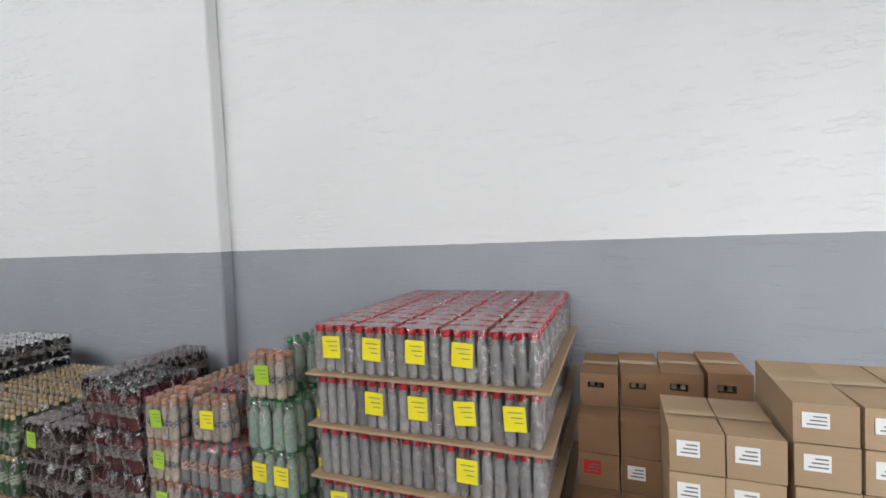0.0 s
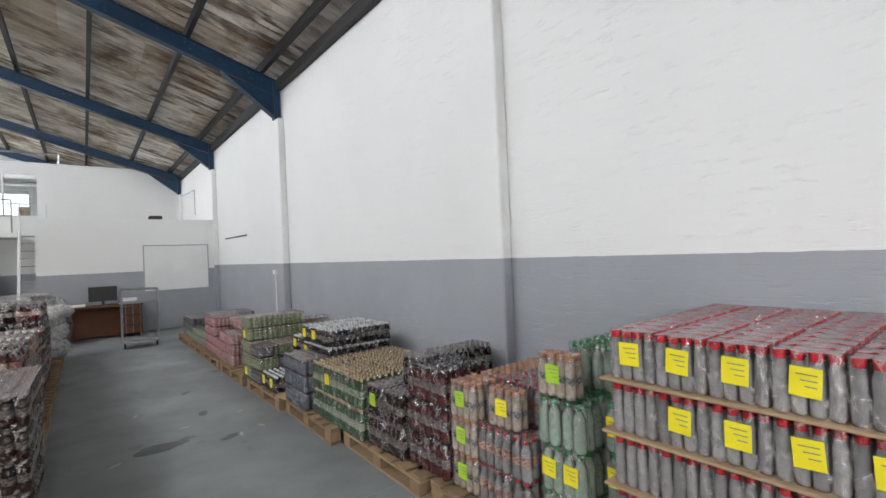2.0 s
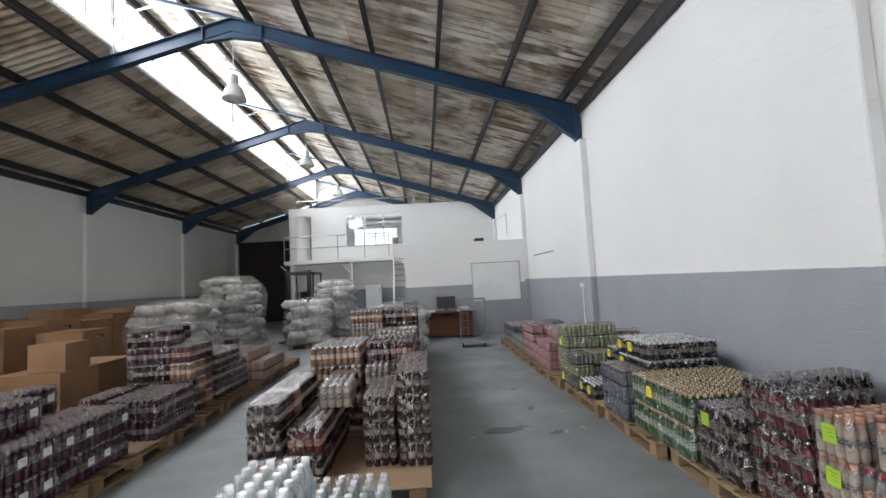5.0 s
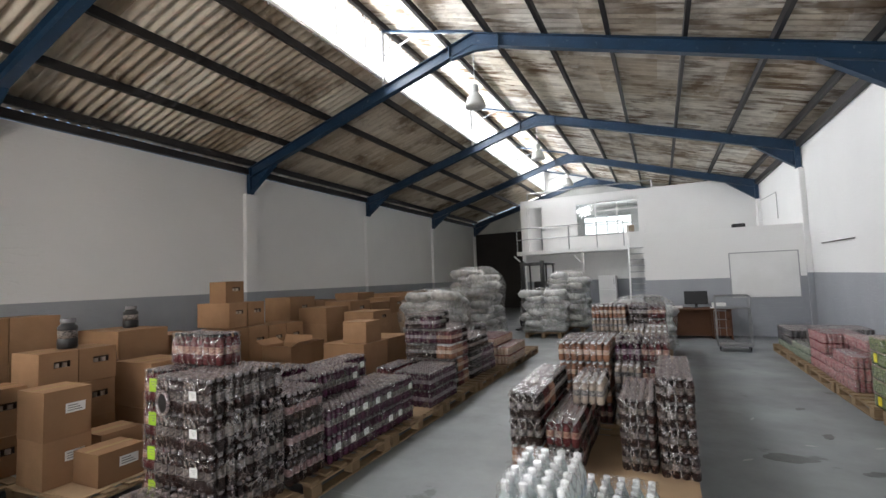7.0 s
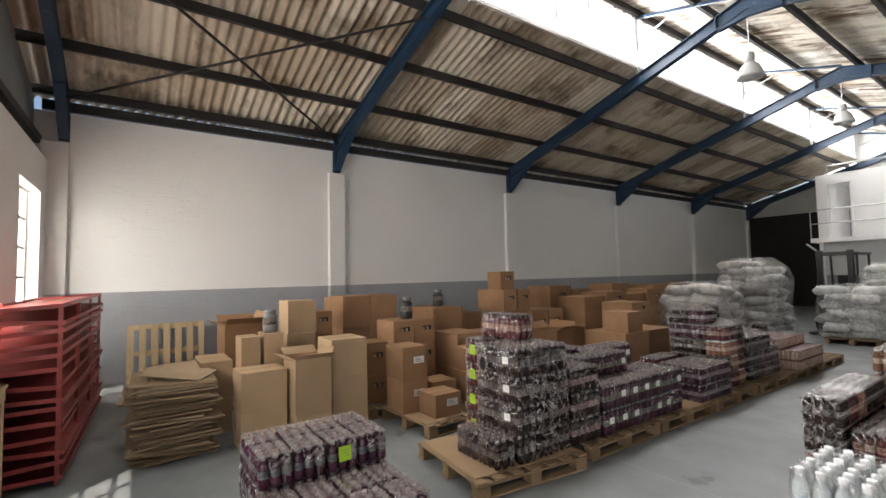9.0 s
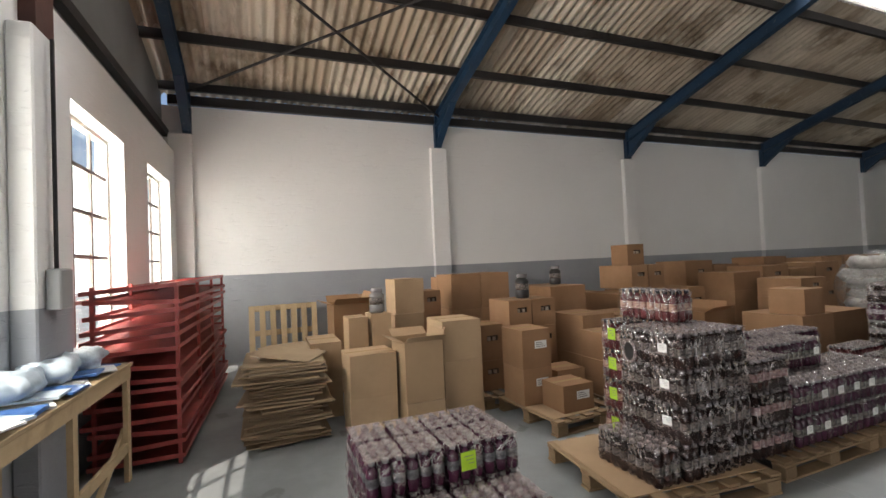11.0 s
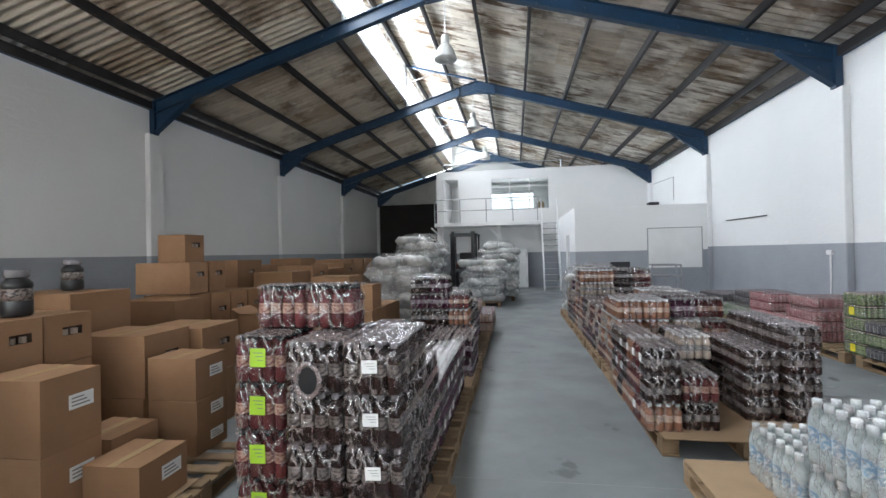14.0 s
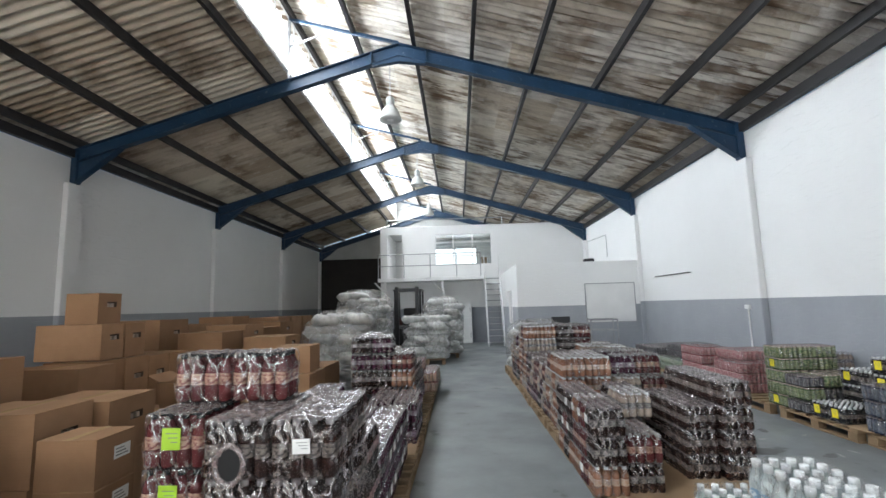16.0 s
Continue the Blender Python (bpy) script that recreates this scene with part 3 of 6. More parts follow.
COLA = plastic("dark_cola", (0.022, 0.009, 0.007), 0.12)
PURPLE = plastic("purple_drink", (0.05, 0.012, 0.03), 0.12)
WINE = plastic("wine_red_drink", (0.085, 0.02, 0.022), 0.12)
ORANGE = plastic("orange_drink", (0.27, 0.13, 0.08), 0.14)
GREENB = plastic("green_bottle", (0.045, 0.10, 0.045), 0.1)
PALEGREEN = plastic("pale_green_bottle", (0.27, 0.35, 0.28), 0.12)
CLEARB = plastic("clear_bottle", (0.24, 0.232, 0.23), 0.05, 0.4)
CREAMB = plastic("cream_drink", (0.40, 0.33, 0.27), 0.2)
BLACKB = plastic("black_bottle", (0.012, 0.013, 0.016), 0.12)
SILVER = plastic("silver_can", (0.42, 0.42, 0.44), 0.2)
BLUEB = plastic("blue_can", (0.018, 0.026, 0.05), 0.2)
PINK = plastic("pink_can", (0.48, 0.29, 0.27), 0.25)
REDCAN = plastic("red_can", (0.24, 0.05, 0.055), 0.25)
WATERB = plastic("water_bottle_plastic", (0.54, 0.60, 0.60), 0.08, 0.1)
C_RED, C_ORANGE, C_GOLD = plastic("red_cap", (0.52, 0.02, 0.03)), plastic("orange_cap", (0.46, 0.21, 0.12)), plastic("gold_cap", (0.50, 0.36, 0.18))
C_BLACK, C_WHITE, C_GREEN, C_GREY = plastic("black_cap", (0.02, 0.02, 0.022)), plastic("white_cap", (0.75, 0.77, 0.77)), plastic("green_cap", (0.03, 0.22, 0.07)), plastic("grey_cap", (0.17, 0.16, 0.165))
L_DARK = label_print("dark_sleeve", (0.02, 0.014, 0.014), (0.20, 0.17, 0.15))
L_WHITE = label_print("white_sleeve", (0.36, 0.34, 0.32), (0.03, 0.025, 0.03))
L_RED = label_print("red_sleeve", (0.16, 0.04, 0.035), (0.44, 0.29, 0.21))
L_ORANGE = label_print("orange_sleeve", (0.44, 0.25, 0.16), (0.52, 0.41, 0.33))
L_PURPLE = label_print("purple_sleeve", (0.07, 0.02, 0.06), (0.26, 0.21, 0.23))
L_GREEN = label_print("green_sleeve", (0.04, 0.105, 0.045), (0.40, 0.42, 0.33))
L_GREY = label_print("grey_sleeve", (0.13, 0.13, 0.14), (0.04, 0.04, 0.045))
L_PINK = label_print("pink_sleeve", (0.52, 0.32, 0.31), (0.32, 0.08, 0.09))
L_DUSK = label_print("dusky_sleeve", (0.16, 0.08, 0.08), (0.36, 0.24, 0.23))
L_LIME = label_print("lime_sleeve", (0.05, 0.10, 0.03), (0.30, 0.33, 0.17))
CANGREEN = plastic("dark_green_can", (0.05, 0.085, 0.035), 0.25)
L_WATER = label_print("water_sleeve", (0.55, 0.60, 0.62), (0.20, 0.33, 0.46))
L_BLUE = label_print("blue_sleeve", (0.022, 0.034, 0.07), (0.14, 0.16, 0.18))

# ---- packs of bottles and cans ----
class Kind:
    """A shrink-wrapped pack: nx by ny bottles of width d and height h."""

    def __init__(self, words, nx, ny, d, h, body, sleeve, cap, can=False, film=M_FILM, noun="bottle", wide=False, top=None):
        self.words, self.nx, self.ny, self.d, self.h, self.noun = words, nx, ny, d, h, noun
        self.w, self.l = nx * d, ny * d
        r = d / 2 * 0.985
        if can:
            prof = [(r * 0.8, 0), (r, 0.05 * h), (r, 0.12 * h), (r, 0.85 * h), (r * 0.97, 0.92 * h), (r * 0.8, 0.99 * h), (r * 0.78, h)]
            which = lambda k: (0, 0, 1, 0, 2, 2)[min(k, 5)]
        else:
            prof = [(r * 0.82, 0), (r, 0.05 * h), (r, 0.3 * h), (r * 0.95, 0.34 * h), (r * 0.95, 0.58 * h), (r, 0.62 * h), (r * 0.86, 0.74 * h), (r * 0.42, 0.88 * h), (r * 0.50, 0.885 * h), (r * 0.50, 0.995 * h), (r * 0.42, h)]
            which = lambda k: (0, 0, 0, 1, 0, 0, 0, 2, 2, 2)[min(k, 9)]
        if wide:
            prof = [(r * 0.85, 0), (r, 0.05 * h), (r, 0.3 * h), (r * 0.94, 0.34 * h), (r * 0.94, 0.52 * h), (r, 0.56 * h), (r * 0.97, 0.70 * h), (r * 0.70, 0.85 * h), (r * 0.76, 0.855 * h), (r * 0.76, 0.985 * h), (r * 0.68, h)]
        mats = [body, sleeve, cap]
        bm = bmesh.new()
        bm_lathe(bm, prof, 8, mat_of=which)
        self.one = mesh_of(noun, bm, mats)
        lowprof = [prof[i] for i in ((0, 1, 4, 6) if can else (0, 1, 3, 4, 5, 7, 8, 10))]
        lowwhich = (lambda k: (0, 1, 2)[min(k, 2)]) if can else (lambda k: (0, 0, 1, 0, 0, 2, 2)[min(k, 6)])
        bm = bmesh.new()
        self.spots = [((i - (nx - 1) / 2) * d, (j - (ny - 1) / 2) * d) for i in range(nx) for j in range(ny)]
        for x, y in self.spots:
            bm_lathe(bm, lowprof, 6, (x, y, 0), lowwhich)
        self.all = mesh_of(noun + "s", bm, mats)
        self.film = self.film_mesh(film, can or wide, top or M_FILM_TOP, 0.17 if wide else 0.05 if can else 0.10)

    def film_mesh(self, film, can, top_film, margin):
        rnd = random.Random(self.words)
        nx, ny, d, h = self.nx, self.ny, self.d, self.h
        hw, hl = nx * d / 2 + 0.003, ny * d / 2 + 0.003
        ring = []
        for n, sx, sy, tx, ty in ((nx, -1, -1, 1, 0), (ny, 1, -1, 0, 1), (nx, 1, 1, -1, 0), (ny, -1, 1, 0, -1)):
            for i in range(n):
                for f, dip in ((0.0, 0.16), (0.28, 0.03), (0.72, 0.03)):
                    u = (i + f) / n * 2
                    px = sx * hw + tx * u * hw if tx else sx * hw
                    py = sy * hl + ty * u * hl if ty else sy * hl
                    k = dip * d if (i or f) else 0.3 * d
                    ox, oy = (0, 1) if tx else (1, 0)
                    if i == 0 and f == 0.0:
                        px, py = px - math.copysign(k * 0.6, px), py - math.copysign(k * 0.6, py)
                    else:
                        px, py = px - ox * math.copysign(k, px), py - oy * math.copysign(k, py)
                    ring.append((px, py))
        bm = bmesh.new()
        rings = []
        shrink = ((0.0, 0.95), (0.06, 1.0), (0.32, 1.0), (0.62, 1.0), (0.80, 0.985), (0.93, 0.955 if not can else 0.985), (0.99, 0.90 if not can else 0.95))
        for f, s in shrink:
            s2 = 1 - (1 - s) * min(1.0, 3.0 / max(nx, ny))
            rings.append([bm.verts.new((x * s2 + rnd.gauss(0, 0.0035), y * s2 + rnd.gauss(0, 0.0035), f * h + 0.003 + (rnd.gauss(0, 0.004) if 0 < f else 0))) for x, y in ring])
        n = len(ring)
        for a, b in zip(rings, rings[1:]):
            for i in range(n):
                bm.faces.new((a[i], a[(i + 1) % n], b[(i + 1) % n], b[i])).smooth = True
        gx, gy = 2 * nx + 1, 2 * ny + 1
        top = []
        inset = 1 - margin * min(1.0, 3.0 / max(nx, ny))
        for j in range(gy):
            row = []
            for i in range(gx):
                x, y = inset * hw * (2 * i / (gx - 1) - 1), inset * hl * (2 * j / (gy - 1) - 1)
                edge = i in (0, gx - 1) or j in (0, gy - 1)
                z = h + (0.007 if (i % 2 and j % 2) else -0.004) if not can else h + 0.005
                if edge:
                    z = h * 0.992 if not can else h + 0.001
                row.append(bm.verts.new((x, y, z + rnd.gauss(0, 0.002))))
            top.append(row)
        for j in range(gy - 1):
            for i in range(gx - 1):
                f = bm.faces.new((top[j][i], top[j][i + 1], top[j + 1][i + 1], top[j + 1][i]))
                f.smooth, f.material_index = True, 1
        return mesh_of("film", bm, [film, top_film])


STICKERS = {}


def sticker_mesh(w, h, mat):
    key = (w, h, mat.name)
    if key not in STICKERS:
        bm = bmesh.new()
        bm_box(bm, -0.0015, 0.0, -w / 2, w / 2, -h / 2, h / 2)
        for q in range(3):
            z, far = h * (0.26 - 0.2 * q), w * (0.3 - 0.14 * q)
            n = len(bm.faces)
            bm_box(bm, -0.002, -0.0015, -w * 0.36, far, z - h * 0.02, z + h * 0.02)
            bm.faces.ensure_lookup_table()
            for f in bm.faces[n:]:
                f.material_index = 1
        me = mesh_of("sticker", bm, [mat, M_INKGREY])
        STICKERS[key] = me
    return STICKERS[key]


rng = random.Random(11)


NEAR = []                 # packs that are things of their own
REST = []                 # packs too far or too hidden to pick apart: kind, pose


def pack(kind, x, y, z, turn=0.0, near=False, group="", sticker=None, face="-x"):
    """One pack standing at (x, y, z). near: a thing whose bottles are parts; else joined with the rest."""
    m = pose(x, y, z, 0, 0, turn + rng.uniform(-1.6, 1.6))
    if not near:
        REST.append((kind, m))
        return None
    label = "shrink-wrapped pack of %s" % kind.words
    ob = thing(kind.noun + "_pack", label, "pack", m, group)
    for sx, sy in kind.spots:
        b = new(kind.noun, kind.one)
        b.parent = ob
        b.location = (sx, sy, 0)
    f = new("film", kind.film)
    f.parent = ob
    NEAR.append(ob)
    if sticker:
        s = new("sticker", sticker_mesh(0.085, 0.095, sticker) if sticker is not M_PAPER else sticker_mesh(0.075, 0.06, sticker))
        s.parent = ob
        a = math.radians(-turn)
        side = {"-x": (-1, 0), "+x": (1, 0), "-y": (0, -1)}[face]
        lx, ly = side[0] * math.cos(a) - side[1] * math.sin(a), side[0] * math.sin(a) + side[1] * math.cos(a)
        lx, ly = round(lx), round(ly)
        reach = kind.w / 2 + 0.008 if lx else kind.l / 2 + 0.008
        s.location = (lx * reach, ly * reach, kind.h * 0.55)
        s.rotation_euler = (rng.uniform(-0.06, 0.06), 0, math.atan2(ly, lx) + math.pi)
    return ob


def block(kind, x0, y0, nx, ny, z0, layers, turn=0, near=False, group="", stick=None, face="-x", keep=None, gap=0.008, odds=0.4):
    """Packs set side by side from the corner (x0, y0), stacked in layers; keep(i, j, k) leaves gaps."""
    kinds = kind if isinstance(kind, tuple) else (kind,)
    kind = kinds[0]
    w, l = (kind.w, kind.l) if turn % 180 == 0 else (kind.l, kind.w)
    for k in range(layers):
        for i in range(nx):
            for j in range(ny):
                if keep and not keep(i, j, k):
                    continue
                front = (i == 0) if face == "-x" else (i == nx - 1) if face == "+x" else (j == 0)
                s = stick if (stick and front and rng.random() < odds) else None
                pack(rng.choice(kinds), x0 + (i + 0.5) * (w + gap) + rng.uniform(-0.006, 0.006), y0 + (j + 0.5) * (l + gap) + rng.uniform(-0.006, 0.006),
                     z0 + k * (kind.h + 0.007), turn, (near and (front or k == layers - 1)) or s is not None or (front and y0 < 8.5 and rng.random() < 0.55), group, s, face)


# ---- pallets ----
def board_mesh(name, dx, dy, dz, mat):
    bm = bmesh.new()
    bm_box(bm, -dx / 2, dx / 2, -dy / 2, dy / 2, 0, dz)
    return mesh_of(name, bm, mat, bevel=0.004)


P_TOP, P_CROSS, P_BLOCK = board_mesh("deck_board", 1.0, 0.1, 0.02, M_PALLET), board_mesh("stringer_board", 0.1, 1.2, 0.02, M_PALLET), board_mesh("pallet_block", 0.1, 0.12, 0.08, M_PALLET)
P_TOPN, P_CROSSN, P_BLOCKN = board_mesh("deck_board", 1.0, 0.1, 0.02, M_PINE), board_mesh("stringer_board", 0.1, 1.2, 0.02, M_PINE), board_mesh("pallet_block", 0.1, 0.12, 0.08, M_PINE)


def pallet(m, label="worn wooden pallet on the floor", new_wood=False, lx=1.0, ly=1.2):
    """A four-way pallet, 1.0 by 1.2 m, origin at its base centre."""
    a, b, c = (P_TOPN, P_CROSSN, P_BLOCKN) if new_wood else (P_TOP, P_CROSS, P_BLOCK)
    ob = thing("pallet", label, "pallet", m, "pallets")
    ob.scale = (lx, ly / 1.2, 1)

    def put(me, x, y, z):
        o = new(me.name, me)
        o.parent, o.location = ob, (x, y, z)

    for j in range(7):
        put(a, rng.uniform(-0.004, 0.004), -0.55 + j * 1.1 / 6, 0.125)
    for x in (-0.45, 0, 0.45):
        put(b, x, 0, 0.103)
        put(b, x, 0, 0.0)
        for y in (-0.53, 0, 0.53):
            put(c, x, y, 0.0215)
    return ob


def sheet(x0, x1, y0, y1, z, turn=0.0, label="sheet of brown cardboard lying on a pallet"):
    bm = bmesh.new()
    bm_box(bm, -(x1 - x0) / 2, (x1 - x0) / 2, -(y1 - y0) / 2, (y1 - y0) / 2, 0, 0.006)
    return solid("cardboard_sheet", bm, M_CARD_PALE, label, "cardboard", m=pose((x0 + x1) / 2, (y0 + y1) / 2, z, 0, 0, turn))


# ---- right-hand row along the wall ----
ROWR = "packs along the wall"
k_redcap = Kind("clear bottles with red caps", 2, 4, 0.049, 0.206, CLEARB, CLEARB, C_RED, wide=True, top=M_FILM_PINK)
k_greencap = Kind("pale green bottles with green caps", 3, 2, 0.066, 0.235, PALEGREEN, PALEGREEN, C_GREEN, top=M_FILM_CLEAR)
k_orangecap = Kind("cream and orange bottles with orange caps", 2, 4, 0.058, 0.22, CREAMB, L_WHITE, C_ORANGE, wide=True, top=M_FILM_CLEAR)
k_redlow = Kind("clear bottles with red sleeves", 3, 2, 0.066, 0.225, CLEARB, L_RED, C_RED)
k_wine = Kind("wine-red drink bottles", 3, 2, 0.07, 0.235, WINE, L_DARK, C_BLACK, top=M_FILM_CLEAR)
k_dark = Kind("dark cola bottles with grey caps", 3, 4, 0.062, 0.235, COLA, L_DARK, C_GREY)
k_gold = Kind("green bottles with gold caps", 3, 4, 0.06, 0.25, GREENB, L_GREEN, C_GOLD, top=M_FILM_CLEAR)
k_black = Kind("black bottles with white caps", 3, 4, 0.06, 0.182, BLACKB, L_DARK, C_WHITE, top=M_FILM_CLEAR)
k_blue = Kind("dark blue drink cans", 4, 3, 0.062, 0.16, BLUEB, L_BLUE, C_GREY, True, noun="can")
k_lime = Kind("green and yellow drink cans", 4, 6, 0.06, 0.15, CANGREEN, L_LIME, CREAMB, True, noun="can")
k_red = Kind("red drink cans", 4, 6, 0.06, 0.14, REDCAN, L_PINK, REDCAN, True, noun="can")
k_pink = Kind("pink drink cans", 4, 6, 0.06, 0.14, PINK, L_PINK, PINK, True, noun="can")
k_flat = Kind("black drink cans", 4, 6, 0.06, 0.13, BLACKB, L_GREY, C_GREY, True, noun="can")
k_cream = Kind("cream drink bottles", 4, 3, 0.067, 0.208, CREAMB, L_WHITE, C_WHITE)
k_mint = Kind("pale green drink cans", 4, 6, 0.06, 0.12, PALEGREEN, L_GREEN, PALEGREEN, True, noun="can")


def right_row():
    pallet(pose(12.47, 3.16, 0, 0, 0, 90), "wooden pallet under clear bottles with red caps")
    for x, y in ((12.43, 4.4), (12.4, 5.65), (12.33, 6.9), (12.28, 8.15), (12.25, 9.5), (12.24, 10.75), (12.24, 12.0), (12.24, 13.25)):
        pallet(pose(x, y, 0, 0, 0, rng.uniform(-1.2, 1.2)), "wooden pallet beside the grey painted wall")
    # clear bottles with cardboard between the layers
    z = 0.150
    for k in range(5):
        bm = bmesh.new()
        bm_box(bm, 11.93, 13.06, 2.63, 3.69, z, z + 0.012)
        solid("cardboard_layer", bm, M_CARD_PALE, "brown cardboard sheet between layers of bottles", "cardboard", "cardboard layers", bevel=0.003)
        z += 0.013
        for i in range(11):
            for j in range(5):
                s = M_YELLOW if i == 0 and (k, j) in ((4, 1), (4, 2), (4, 3), (4, 4), (3, 0), (3, 1), (3, 2), (3, 3), (2, 1), (1, 1), (1, 2), (1, 3), (1, 4), (0, 2)) else None
                pack(k_redcap, 12.005 + i * 0.1005, 2.765 + j * 0.198, z, 0, i == 0 or (k == 4 and i < 4), ROWR, s)
        z += 0.215
    # green caps, an orange-capped pack on top
    block(k_greencap, 12.16, 3.70, 4, 1, 0.15, 3, 0, True, ROWR, M_YELLOW, odds=0.9)
    block(k_greencap, 12.02, 3.86, 4, 2, 0.15, 3, 0, True, ROWR, M_YELLOW)
    block(k_greencap, 12.3, 3.86, 2, 2, 0.877, 1, 0, False, ROWR)
    pack(k_orangecap, 12.11, 4.04, 0.878, 0, True, ROWR, M_LIME)
    # orange and red
    block(k_redlow, 12.0, 4.2, 4, 3, 0.15, 2, 0, False, ROWR)
    block(k_redlow, 12.2, 4.2, 3, 3, 0.614, 1, 0, False, ROWR)
    pack(k_orangecap, 12.1, 4.42, 0.616, 4, True, ROWR, M_YELLOW)
    block(k_orangecap, 12.0, 4.62, 2, 1, 0.15, 3, 0, True, ROWR, M_LIME, odds=0.9)
    block(k_orangecap, 12.26, 4.62, 5, 1, 0.15, 3, 0, False, ROWR)
    # wine and cola
    block(k_wine, 11.97, 4.88, 4, 3, 0.15, 3, 0, False, ROWR, keep=lambda i, j, k: k < 3 - (i > 1))
    block(k_dark, 11.92, 5.32, 5, 2, 0.15, 2, 0, False, ROWR, M_LIME, odds=0.3)
    block(k_dark, 12.1, 5.32, 4, 1, 0.634, 1, 0, False, ROWR)
    # gold caps
    block(k_gold, 11.87, 5.84, 5, 4, 0.15, 2, 0, False, ROWR, M_YELLOW, odds=0.15)
    # black bottles against the wall
    block(k_black, 12.10, 6.92, 4, 3, 0.15, 4, 0, False, ROWR, M_YELLOW, odds=0.3)
    block(k_blue, 11.82, 6.9, 1, 3, 0.15, 3, 0, False, ROWR, M_YELLOW, odds=0.15)
    block(k_black, 11.80, 7.72, 2, 2, 0.15, 1, 0, False, ROWR, M_YELLOW, odds=0.6)
    block(k_black, 12.18, 7.7, 3, 2, 0.15, 3, 0, False, ROWR, M_YELLOW, odds=0.6)
    sheet(11.8, 12.45, 7.45, 7.72, 0.147, 3)
    # cans
    block(k_lime, 11.78, 8.6, 3, 1, 0.15, 5, 0, False, ROWR, M_YELLOW, odds=0.15)
    block((k_lime, k_lime, k_flat), 11.78, 8.22, 4, 1, 0.15, 3, 0, False, ROWR, M_YELLOW, odds=0.3)
    block(k_cream, 12.2, 8.96, 3, 1, 0.15, 3, 0, False, ROWR)
    block(k_pink, 11.78, 9.55, 4, 3, 0.15, 2, 0, False, ROWR)
    block(k_red, 11.78, 9.55, 3, 2, 0.444, 1, 0, False, ROWR)
    block(k_pink, 12.05, 9.95, 3, 2, 0.444, 2, 0, False, ROWR, keep=lambda i, j, k: i + k > 0)
    block(k_red, 11.80, 10.7, 4, 2, 0.15, 4, 0, False, ROWR, keep=lambda i, j, k: k < 4 - (i > 1))
    block(k_mint, 11.80, 11.5, 4, 3, 0.15, 2, 0, False, ROWR)
    block(k_mint, 11.82, 12.7, 4, 3, 0.15, 1, 0, False, ROWR)
    block(k_flat, 12.02, 11.8, 3, 5, 0.404, 2, 0, False, ROWR, keep=lambda i, j, k: j < 2 or k < 0)
    block(k_flat, 11.82, 12.7, 4, 3, 0.277, 2, 0, False, ROWR)


right_row()


